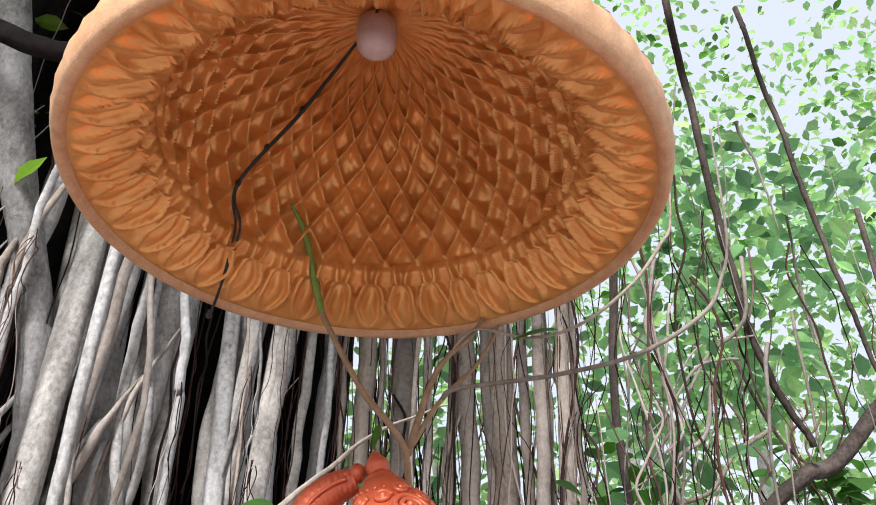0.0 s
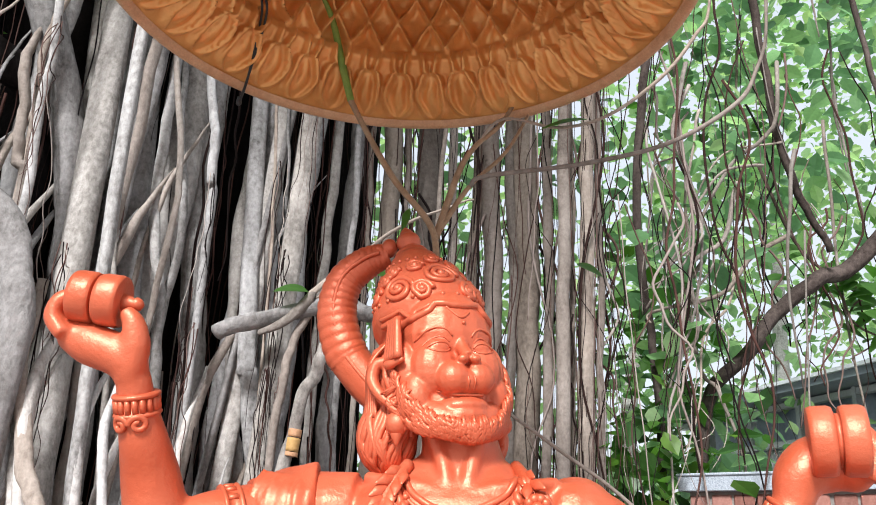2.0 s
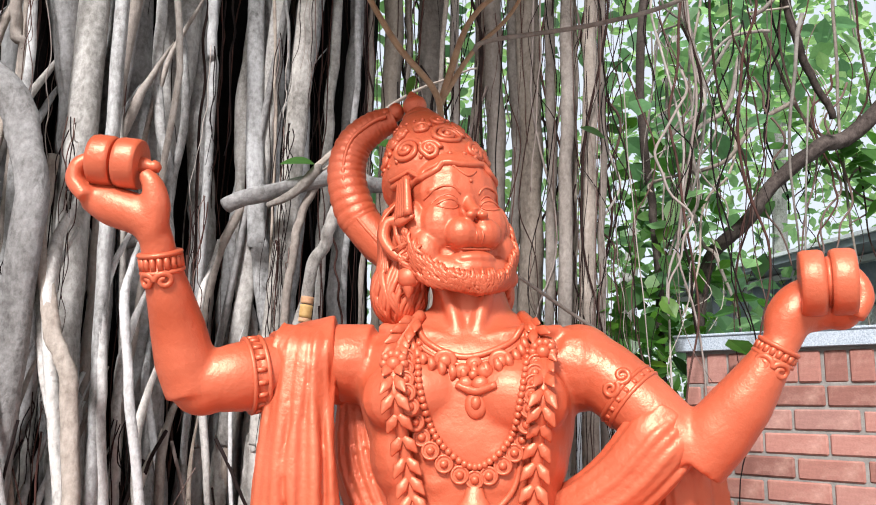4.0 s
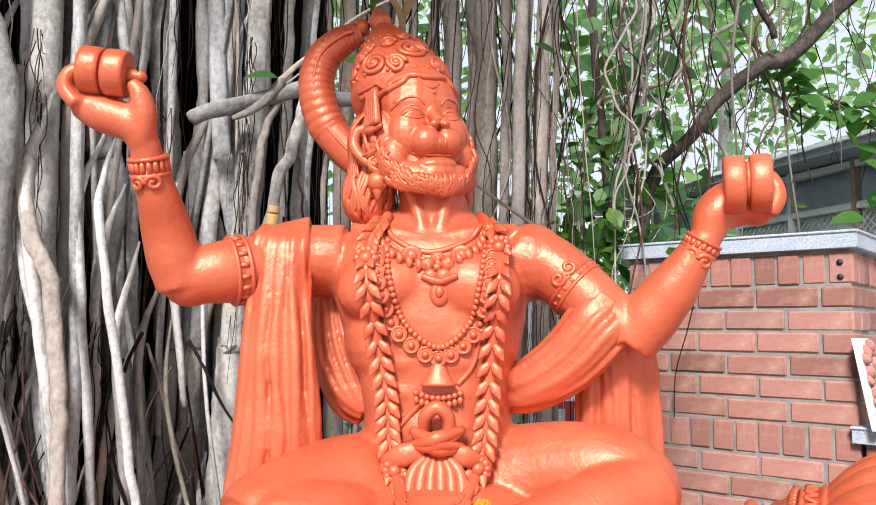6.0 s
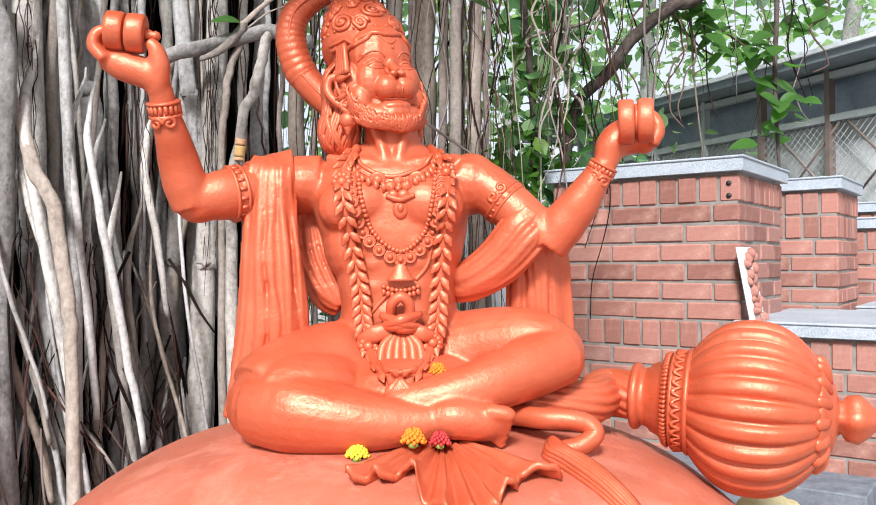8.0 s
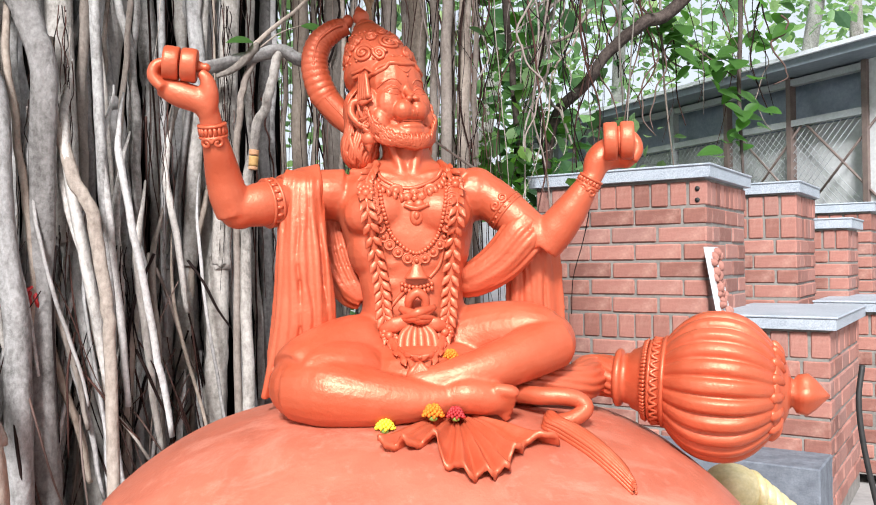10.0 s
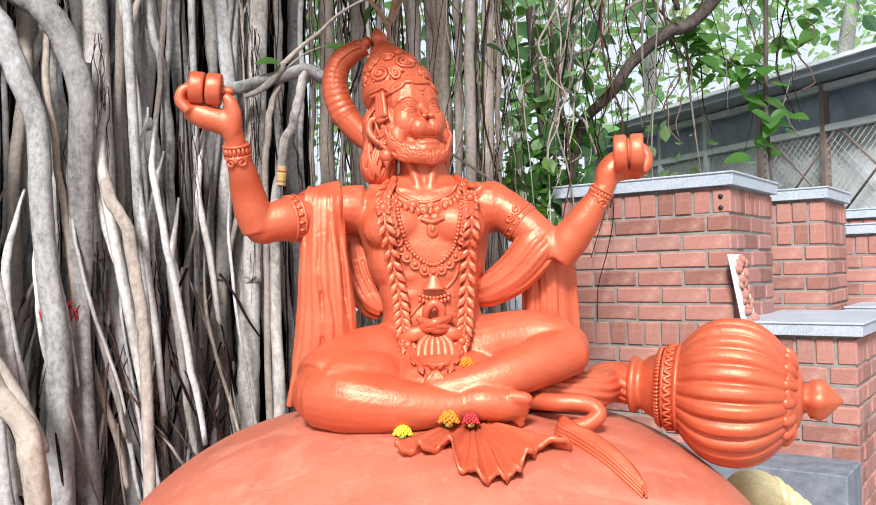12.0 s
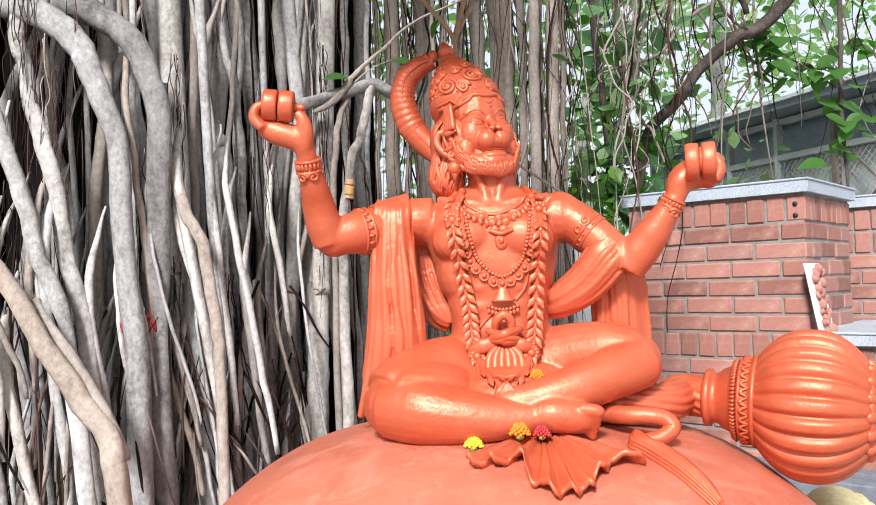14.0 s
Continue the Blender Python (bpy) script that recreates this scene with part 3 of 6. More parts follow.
    def face(x, z, lift=0.0):
        hit = head.ray_cast(Vector(hp(x, -0.4, z)), fwd)[0]
        return np.array(hit - fwd * lift)
    for sx in (-1, 1):
        for pts, q in (([(0.022, 0.016), (0.029, 0.023), (0.04, 0.025), (0.054, 0.021), (0.064, 0.015)], 0.0026), ([(0.022, 0.014), (0.03, 0.009), (0.042, 0.008), (0.056, 0.011), (0.064, 0.015)], 0.0022),
                       ([(0.023, 0.026), (0.032, 0.034), (0.044, 0.035), (0.058, 0.028), (0.068, 0.018)], 0.0018), ([(0.018, 0.036), (0.028, 0.048), (0.044, 0.052), (0.06, 0.046), (0.074, 0.03)], 0.0028)):
            d.tube([face(sx * px, pz) for px, pz in pts], (q * 0.6, q, q * 0.6), 16, 6)
    # lips and the cleft above them
    for pts, q in (([(-0.046, -0.058), (-0.026, -0.066), (0.0, -0.067), (0.026, -0.066), (0.046, -0.058)], 0.003), ([(-0.005, -0.018), (-0.006, -0.045), (-0.005, -0.06)], 0.0022), ([(0.005, -0.018), (0.006, -0.045), (0.005, -0.06)], 0.0022)):
        d.tube([face(px, pz) for px, pz in pts], (q * 0.6, q, q * 0.6), 18, 6)
    # forehead mark
    d.tube([near(hp(-0.028, -0.11, 0.098)), near(hp(-0.006, -0.115, 0.074)), near(hp(0.008, -0.115, 0.074)), near(hp(0.02, -0.11, 0.084))], (0.0025,), 14, 6)
    d.blob(near(hp(0.006, -0.12, 0.062)), (0.004, 0.004, 0.004), nu=8, nv=6)
    # side ornament by the ear
    for sx in (-1, 1):
        for i in range(5) if sx < 0 else ():
            o = (i - 2) * 0.008
            d.tube([hp(sx * 0.1, -0.045 + o, 0.075), hp(sx * 0.108, -0.055 + o * 1.6, 0.0)], (0.006, 0.0085), 8, 8)
        if sx < 0:
            d.tube([hp(-0.1, -0.085, -0.002), hp(-0.114, -0.055, -0.008), hp(-0.11, -0.025, 0.0)], (0.004, 0.009, 0.004), 8, 8)
        # earring
        c = hp(sx * 0.098, -0.045, -0.105)
        d.blob(c, (0.021, 0.021, 0.021))
        d.lathe(c, (0, 0, -1), [(0.012, 0.014), (0.02, 0.011), (0.034, 0.004), (0.038, 0.001)], 12)
        d.blob(hp(sx * 0.102, -0.04, -0.078), (0.01, 0.01, 0.012))
    # beard and whiskers: rows of small locks round the jaw
    rnd = random.Random(4)
    for i in range(760):
        a = rnd.uniform(-70, 70)
        hi = np.interp(abs(a), [0, 30, 50, 68, 84, 104], [-0.108, -0.096, -0.056, 0.0, 0.05, 0.05])
        lo = np.interp(abs(a), [0, 40, 70, 104], [-0.148, -0.14, -0.106, -0.06])
        z = rnd.uniform(lo, hi)
        q = radians(a)
        p = np.array(hp(0.12 * math.sin(q), -0.15 * math.cos(q), z))
        sw = rnd.uniform(-0.006, 0.006) + 0.006 * math.sin(q)
        ln = rnd.uniform(0.8, 1.5)
        d.tube([near(p, 0.0), near(p + (sw, -0.002, -0.008 * ln), 0.0045), near(p + (-0.5 * sw, -0.001, -0.017 * ln), 0.004), near(p + (1.5 * sw, 0.0, -0.026 * ln), 0.0015)], (0.0025, 0.0045, 0.0042, 0.0012), 8, 6)
    # wavy strands of the hair gathered below the ears
    for sx in (-1, 1):
        for i in range(30):
            a = -2.5 + 3.3 * i / 29
            wob = rnd.uniform(-0.12, 0.12)
            pts = []
            for j in range(9):
                b = 1.35 - 2.6 * j / 8
                q = a + wob + 0.16 * math.sin(j * 1.5 + i)
                pts.append(near(hp(sx * (0.088 + 0.06 * math.cos(b) * math.cos(q)), 0.03 + 0.065 * math.cos(b) * math.sin(q), -0.12 + 0.075 * math.sin(b)), 0.001))
            d.tube(pts, (0.003, 0.0062, 0.0062, 0.003), 20, 6)
        for i in range(12):
            o = i / 11
            d.tube([near(hp(sx * 0.12, -0.01 + 0.07 * o, 0.05 - 0.02 * o), 0.001), near(hp(sx * 0.13, 0.0 + 0.075 * o, 0.0), 0.002), near(hp(sx * 0.125, 0.004 + 0.07 * o, -0.05), 0.002), near(hp(sx * 0.12, 0.0 + 0.07 * o, -0.09), 0.001)], (0.003, 0.0055, 0.003), 12, 6)
    # tail curving up behind the head, ribbed
    tail = [(-0.165, 0.09, 1.6), (-0.21, 0.1, 1.642), (-0.264, 0.1, 1.706), (-0.289, 0.1, 1.787), (-0.277, 0.1, 1.853), (-0.235, 0.1, 1.893), (-0.192, 0.1, 1.91)]
    def ribs(t, a):
        w = 0.075 * abs(math.sin(t * 80.0)) ** 0.5 if t > 0.3 else 0.03 * np.sin(9 * a + 25 * t)
        return 1 + w
    d.tube(tail, (0.032, 0.039, 0.04, 0.038, 0.036, 0.032, 0.024), 150, 20, 0.8, (0, -1, 0), ribs)
    d.blob((-0.19, 0.095, 1.922), (0.017, 0.018, 0.02))
    d.blob((-0.212, 0.095, 1.917), (0.014, 0.016, 0.014))
    tl = spline([(p[0] * 1.0, p[1] - 0.028, p[2]) for p in tail], 60)
    d.tube(tl[4:58], (0.005,), 60, 8)

    # shoulder cloth on the right arm, hanging in folds; cloth over the left elbow
    def folds(k, amp, ph=0.0):
        def wave(t, a):
            w = np.sin(k * a + ph + 1.6 * t + 0.8 * np.sin(3 * t + a))
            return 1 + amp * np.sign(w) * np.abs(w) ** 0.6 + amp * 0.5 * np.sin((2 * k - 3) * a + 1.3 + 4 * t)
        return wave
    c = Shape()
    c.tube([(-0.305, -0.03, 1.42), (-0.31, -0.066, 1.36), (-0.31, -0.076, 1.25), (-0.305, -0.07, 1.1), (-0.315, -0.062, 0.95), (-0.335, -0.06, 0.83)], (0.05, 0.056, 0.064, 0.08, 0.09, 0.08), 70, 90, 0.5, (0, -1, 0), folds(7, 0.12))
    fold = random.Random(21)
    for i in range(9):
        o = (i - 4) / 4 + fold.uniform(-0.08, 0.08)
        w = fold.uniform(0.006, 0.0115)
        sway = fold.uniform(-0.015, 0.01)
        bow = 0.018 * o * o
        c.tube([(-0.308 + 0.042 * o, -0.05, 1.462 - 0.006 * o), (-0.31 + 0.046 * o, -0.088 + 0.3 * bow, 1.425), (-0.31 + 0.05 * o, -0.102 + bow, 1.34), (-0.308 + 0.055 * o + sway, -0.112 + bow, 1.22), (-0.303 + 0.068 * o, -0.112 + 1.3 * bow, 1.06), (-0.315 + 0.078 * o + sway, -0.106 + 1.3 * bow, 0.94), (-0.335 + 0.08 * o, -0.1 + 1.3 * bow, 0.84)], (w * 0.5, w * 0.8, w, w * 1.1, w * 1.2, w * 1.2, w), 60, 10)
    c.tube([(-0.262, 0.0, 1.408), (-0.31, -0.008, 1.402), (-0.365, -0.038, 1.385)], (0.08, 0.0755, 0.069), 24, 60, 1.0, (0, -1, 0), lambda t, a: 1 + 0.01 * math.sin(t * 14) + 0.02 * np.sin(6 * a + 5 * t))
    c.tube([(-0.24, 0.05, 1.36), (-0.225, 0.05, 1.22), (-0.19, 0.04, 1.13), (-0.15, 0.03, 1.1)], (0.03, 0.042, 0.04, 0.03), 40, 70, 0.6, (0, -1, 0), folds(6, 0.2))
    for i in range(4):
        o = (i - 1.5) / 1.5
        c.tube([(-0.245 + 0.015 * o, 0.03, 1.37), (-0.225 + 0.03 * o, 0.018, 1.23), (-0.185 + 0.028 * o, 0.012, 1.14), (-0.15 + 0.015 * o, 0.01, 1.1)], (0.005, 0.008, 0.008, 0.005), 30, 8)
    # drawn across the left arm
    c.tube([(0.1, 0.0, 1.15), (0.16, -0.035, 1.158), (0.235, -0.06, 1.205), (0.295, -0.08, 1.275), (0.325, -0.075, 1.32)], (0.036, 0.046, 0.054, 0.058, 0.048), 50, 80, 0.6, (0, -1, 0), folds(6, 0.1, 0.6))
    for i in range(7):
        o = (i - 3) / 3
        w = fold.uniform(0.006, 0.01)
        n = np.array((-0.62, 0.0, 0.78)) * o
        c.tube([np.array(p) + n * k for p, k in (((0.1, -0.02, 1.15), 0.024), ((0.16, -0.062 + 0.015 * o * o, 1.158), 0.036), ((0.235, -0.092 + 0.018 * o * o, 1.205), 0.044), ((0.295, -0.114 + 0.02 * o * o, 1.272), 0.05), ((0.335, -0.1 + 0.02 * o * o, 1.31), 0.042))], (w * 0.6, w, w * 1.1, w, w * 0.5), 40, 10)
    # hanging end behind the left elbow
    c.tube([(0.33, -0.01, 1.265), (0.338, 0.005, 1.22), (0.343, 0.012, 1.12), (0.348, 0.02, 1.0), (0.352, 0.025, 0.86)], (0.066, 0.072, 0.076, 0.08, 0.086), 60, 90, 0.38, (0, -1, 0), folds(9, 0.1, 1.0))
    for i in range(9):
        o = (i - 4) / 4 + fold.uniform(-0.08, 0.08)
        w = fold.uniform(0.005, 0.009)
        c.tube([(0.33 + 0.05 * o, -0.03 + 0.014 * o * o, 1.26), (0.338 + 0.058 * o, -0.022 + 0.016 * o * o, 1.2), (0.344 + 0.062 * o + fold.uniform(-0.008, 0.008), -0.016 + 0.018 * o * o, 1.08), (0.35 + 0.068 * o, -0.01 + 0.02 * o * o, 0.86)], (w * 0.7, w, w, w), 50, 10)
    cv, cf = c.fused(0.0042, 2)
    full.add(cv, cf)
    # waist sash knot, hanging ends
    for i in range(4):
        sg = -1 if i % 2 else 1
        d.tube([(-0.046, -0.13, 1.07 + sg * 0.014), (0.0, -0.16 - 0.003 * i, 1.062 + 0.006 * (i - 1)), (0.046, -0.13, 1.07 - sg * 0.016)], (0.008, 0.014, 0.008), 14, 12)
    d.tube([(-0.022, -0.135, 1.085), (-0.02, -0.15, 1.11), (0.0, -0.155, 1.127), (0.02, -0.15, 1.11), (0.02, -0.14, 1.08)], (0.012, 0.013, 0.013, 0.012, 0.012), 20, 10)
    for i in range(6):
        x = -0.042 + 0.017 * i
        d.tube([(0.4 * x, -0.14, 1.04), (x, -0.155, 1.01), (1.15 * x, -0.175, 0.95)], (0.008, 0.011, 0.012), 10, 10)
    d.tube([(-0.01, -0.135, 1.055), (-0.06, -0.14, 1.04), (-0.1, -0.125, 1.025)], (0.014, 0.022, 0.01), 8, 12, 0.5)
    d.tube([(0.01, -0.135, 1.055), (0.05, -0.14, 1.04), (0.08, -0.125, 1.03)], (0.013, 0.02, 0.01), 8, 12, 0.5)

    # cuffs with a scroll in front, armlets, cymbal pairs
    def cuff(c, axis, r, scroll=True, half=0.015):
        a = Vector(axis).normalized()
        u = Vector((0, -1, 0)) - a * Vector((0, -1, 0)).dot(a)
        u.normalize()
        w = a.cross(u)
        d.lathe(c, a, [(-half - 0.004, r - 0.004), (-half - 0.003, r + 0.005), (-half, r + 0.007), (-half + 0.004, r + 0.005), (-half + 0.005, r + 0.001), (half - 0.005, r + 0.001), (half - 0.004, r + 0.005), (half, r + 0.007), (half + 0.003, r + 0.005), (half + 0.004, r - 0.004)], 36)
        n = 18
        for i in range(n):
            t = 2 * math.pi * i / n
            p = Vector(c) + (u * math.cos(t) + w * math.sin(t)) * (r + 0.001)
            d.tube([tuple(p - a * (half - 0.005)), tuple(p + a * (half - 0.005))], (0.0052,), 2, 6)
        if scroll:
            for sg in (-1, 1):
                pts = []
                for i in range(30):
                    k = i / 29
                    th = 2.0 * math.pi * 1.3 * k
                    rr = 0.014 * (1 - 0.75 * k)
                    x, y = sg * (0.014 - rr * math.cos(th)), -half - 0.012 + rr * math.sin(th)
                    ang = x / r
                    pts.append(tuple(Vector(c) + (u * math.cos(ang) + w * math.sin(ang)) * (r + 0.003) + a * y))
                d.tube(pts, (0.0055, 0.0045), 40, 8)
    cuff((-0.521, -0.206, 1.552), (-0.006, -0.035, 0.09), 0.031)
    cuff((0.474, -0.12, 1.421), (0.04, -0.018, 0.075), 0.0285, True, 0.011)
    # armlets
    cuff((-0.398, -0.063, 1.375), (-0.1, -0.06, -0.02), 0.063, False, 0.013)
    cuff((0.255, -0.032, 1.35), (0.075, -0.025, -0.065), 0.056, True, 0.009)
    d.disc((-0.61, -0.256, 1.713), (0.99, 0.14, -0.1), 0.0425, 0.019, edge=0.04)
    d.disc((-0.567, -0.253, 1.708), (0.99, 0.14, -0.1), 0.0425, 0.019, edge=0.04)
    d.lathe((-0.55, -0.25, 1.706), (0.99, 0.14, -0.1), [(0.0, 0.016), (0.01, 0.013), (0.018, 0.009), (0.022, 0.012), (0.03, 0.009), (0.034, 0.003)], 14)
    d.disc((0.524, -0.158, 1.526), (0.97, -0.23, 0.02), 0.052, 0.018, edge=0.05)
    d.disc((0.566, -0.168, 1.527), (0.97, -0.23, 0.0), 0.052, 0.018, edge=0.05)
    d.disc((0.546, -0.163, 1.527), (0.97, -0.23, 0.0), 0.04, 0.005)

    # necklaces
    def string(pts, n, r, lift=0.004):
        for p in spline(pts, n):
            d.blob(on(p[0], p[2], lift), (r, r, r), nu=10, nv=6)
    def cord(pts, r, n=60, lift=0.0):
        d.tube([on(p[0], p[2], lift) for p in spline(pts, n)], (r,), n, 8)
    cord([(-0.115, 0, 1.475), (-0.085, 0, 1.432), (-0.02, 0, 1.408), (0.05, 0, 1.432), (0.08, 0, 1.475)], 0.006)
    cord([(-0.12, 0, 1.465), (-0.09, 0, 1.42), (-0.02, 0, 1.394), (0.055, 0, 1.42), (0.085, 0, 1.465)], 0.004)
    for i in range(19):
        t = i / 18
        p = spline([(-0.125, 0, 1.455), (-0.094, 0, 1.405), (-0.02, 0, 1.38), (0.06, 0, 1.405), (0.09, 0, 1.455)], 18)[i]
        q = on(p[0], p[2], 0.002)
        d.tube([q + (-0.004, 0, 0.012), q + (0.0, -0.004, 0), q + ((p[0] + 0.02) * 0.1, 0, -0.014)], (0.005, 0.008, 0.003), 6, 8)
    for x, z, r in ((-0.053, 1.4, 0.021), (0.04, 1.4, 0.021), (-0.003, 1.395, 0.014)):
        c = on(x, z)
        d.disc(c, (0, 1, 0.1), r, 0.007, 18)
        d.blob(c + (0, -0.006, 0), (r * 0.55, 0.008, r * 0.55))
    for i in range(5):
        a = math.pi * (0.5 + 2 * i / 5)
        d.blob(on(-0.004 + 0.02 * math.cos(a), 1.378 + 0.018 * math.sin(a), 0.003), (0.0145, 0.009, 0.013), nu=12, nv=8)
    d.blob(on(-0.004, 1.378, 0.012), (0.008, 0.007, 0.008), nu=10, nv=6)
    d.tube([on(-0.032, 1.362, 0.003), on(0.0, 1.352, 0.005), on(0.034, 1.362, 0.003)], (0.006, 0.008, 0.006), 12, 8)
    d.blob(on(0.001, 1.33), (0.019, 0.01, 0.024))
    d.blob(on(0.001, 1.333, 0.006), (0.009, 0.009, 0.012))
    long_string = [(-0.1, 0, 1.43), (-0.088, 0, 1.35), (-0.062, 0, 1.275), (0.0, 0, 1.232), (0.055, 0, 1.275), (0.075, 0, 1.35), (0.085, 0, 1.43)]
    string(long_string, 46, 0.0062)
    outer = [(-0.118, 0, 1.405), (-0.108, 0, 1.34), (-0.078, 0, 1.262), (0.0, 0, 1.212), (0.068, 0, 1.262), (0.09, 0, 1.34), (0.098, 0, 1.4)]
    for p in spline(outer, 20):
        c = on(p[0], p[2])
        d.disc(c, (0, 1, 0), 0.0165, 0.006, 18)
        d.lathe(c + (0, -0.006, 0), (0, -1, 0), [(-0.002, 0.0155), (0.002, 0.015), (0.0015, 0.0115), (-0.002, 0.0105)], 18)
        d.blob(c + (0, -0.006, 0), (0.0075, 0.008, 0.0075), nu=10, nv=6)
    # bell pendant
    c = on(0.0, 1.185)
    d.tube([c + (0, -0.004, 0.018), c + (0, -0.008, 0.0), c + (0, -0.008, -0.022)], (0.012, 0.018, 0.034), 8, 16, 0.5)
    for i in range(9):
        x = -0.04 + 0.01 * i
        z = 1.152 - 0.012 * (1 - (x / 0.045) ** 2)
        q = on(x, z, 0.006)
        d.blob(q, (0.0062, 0.0062, 0.0062), nu=8, nv=6)
        d.blob(q + (0, 0, -0.013), (0.0058, 0.0058, 0.008), nu=8, nv=6)
    cord([(0.035, 0, 1.165), (0.062, 0, 1.2), (0.078, 0, 1.26)], 0.0055)
    cord([(-0.02, 0, 1.145), (-0.06, 0, 1.1), (-0.09, 0, 1.065)], 0.0065)
    # leaf garland
    loop = [(-0.105, 0, 1.485), (-0.133, 0, 1.43), (-0.13, 0, 1.36), (-0.112, 0, 1.24), (-0.095, 0, 1.14), (-0.088, 0, 1.06), (-0.062, 0, 0.985), (0.0, 0, 0.955), (0.055, 0, 0.98), (0.082, 0, 1.05), (0.09, 0, 1.14), (0.1, 0, 1.26), (0.11, 0, 1.36), (0.105, 0, 1.44), (0.072, 0, 1.49)]
    line = np.array([on(p[0], p[2], 0.006) for p in spline(loop, 150)])
    for _ in range(6):
        line[1:-1] = 0.25 * line[:-2] + 0.5 * line[1:-1] + 0.25 * line[2:]
    line[:, 1] -= 0.006
    d.tube(line, (0.011,), 120, 10)
    tan = np.gradient(line, axis=0)
    tan /= np.linalg.norm(tan, axis=1)[:, None]
    for i in range(2, 149, 3):
        sgn = -1 if i < 75 else 1
        sideways = np.cross(tan[i], (0, -1, 0))
        for k in (-1, 1):
            a = line[i] + (0, -0.009, 0) + sideways * 0.002 * k
            b = a - tan[i] * sgn * 0.014 + sideways * 0.011 * k + (0, -0.004, 0)
            e = b - tan[i] * sgn * 0.016 + sideways * 0.01 * k + (0, -0.004, 0)
            d.tube([a, b, e], (0.005, 0.0105, 0.0015), 8, 8, 0.45)
    for i in (17, 60, 92, 136):
        c = line[i] + (0, -0.012, 0)
        for j in range(10):
            a = 2 * math.pi * j / 10
            d.blob(c + (0.016 * math.cos(a), 0, 0.016 * math.sin(a)), (0.009, 0.009, 0.009), nu=8, nv=6)
        d.blob(c + (0, -0.006, 0), (0.012, 0.01, 0.012), nu=10, nv=6)
    for i in range(9):
        a = math.pi * (1.0 + i / 8)
        d.tube([line[75] + (0, -0.01, 0), line[75] + (0.02 * math.cos(a), -0.02, -0.025 + 0.01 * math.sin(a)), line[75] + (0.035 * math.cos(a), -0.015, -0.05 + 0.012 * math.sin(a))], (0.006, 0.011, 0.003), 7, 8)
    # cloth fan and tail tuft spread over the boulder
    def lying(pts, lift):
        return [(x, y, rock_top(x, y) + lift) for x, y in pts]
    nx, ny, fv, ff = 90, 18, [], []
    for j in range(ny + 1):
        t = j / ny
        for i in range(nx + 1):
            u = i / nx
            a = -138 + 110 * u
            reach = np.interp(a, [-138, -118, -108, -100, -87, -70, -58, -45, -28], [0.26, 0.19, 0.17, 0.24, 0.272, 0.275, 0.235, 0.23, 0.28])
            ph = u * 50 + 2.2 * math.sin(u * 11)
            r1 = 0.05 + (reach - 0.05 + 0.009 * math.sin(ph)) * t
            x, y = 0.09 + r1 * math.cos(radians(a)), -0.25 + r1 * math.sin(radians(a))
            fv.append((x, y, rock_top(x, y) + 0.008 + (0.008 + 0.024 * t ** 1.3) * (0.5 + 0.5 * math.sin(ph + 0.8)) + 0.012 * max(t - 0.8, 0.0) / 0.2 + 0.003 * math.sin(ph * 3.1 + 4 * t)))
    m = len(fv)
    fv += [(x, y, z - 0.014) for x, y, z in fv]
    w = nx + 1
    for j in range(ny):
        for i in range(nx):
            q = (j * w + i, j * w + i + 1, (j + 1) * w + i + 1, (j + 1) * w + i)
            ff += [q, tuple(k + m for k in q[::-1])]
    for i in range(nx):
        a, b = ny * w + i, ny * w + i + 1
        ff.append((a, b, b + m, a + m))
    for j in range(ny):
        for i in (0, nx):
            a, b = j * w + i, (j + 1) * w + i
            ff.append((a, b, b + m, a + m))
    d.add(fv, ff)
    d.tube([(0.235, -0.16, 0.86), (0.311, -0.215, 0.857), (0.37, -0.235, 0.857), (0.41, -0.24, 0.848), (0.425, -0.25, 0.827), (0.39, -0.262, 0.805), (0.345, -0.265, 0.795), (0.322, -0.28, 0.79)], (0.024, 0.024, 0.023, 0.022, 0.021, 0.021, 0.022, 0.02), 60, 16)
    for i in range(26):
        o = (i - 12.5) / 12.5
        w = 1 - o * o
        d.tube(lying([(0.33 + 0.012 * o, -0.27 - 0.006 * o), (0.345 + 0.035 * o, -0.31 - 0.012 * o), (0.385 + 0.046 * o, -0.345 - 0.02 * o), (0.43 + 0.034 * o, -0.4 - 0.014 * o), (0.462 + 0.018 * o, -0.445), (0.482 + 0.004 * o, -0.482)], 0.004 + 0.018 * w + 0.006 * (i % 3)), (0.006, 0.0085, 0.009, 0.008, 0.006, 0.003), 26, 8)
    full.add(d.verts(), d.f)
    ob = full.make("statue", ORANGE)
    tagged(ob, "glossy orange seated statue with crown, garlands and raised fists", "statue")


def mathutils_tree(v, f):
    from mathutils.bvhtree import BVHTree
    return BVHTree.FromPolygons([tuple(p) for p in v], f)


build_statue()


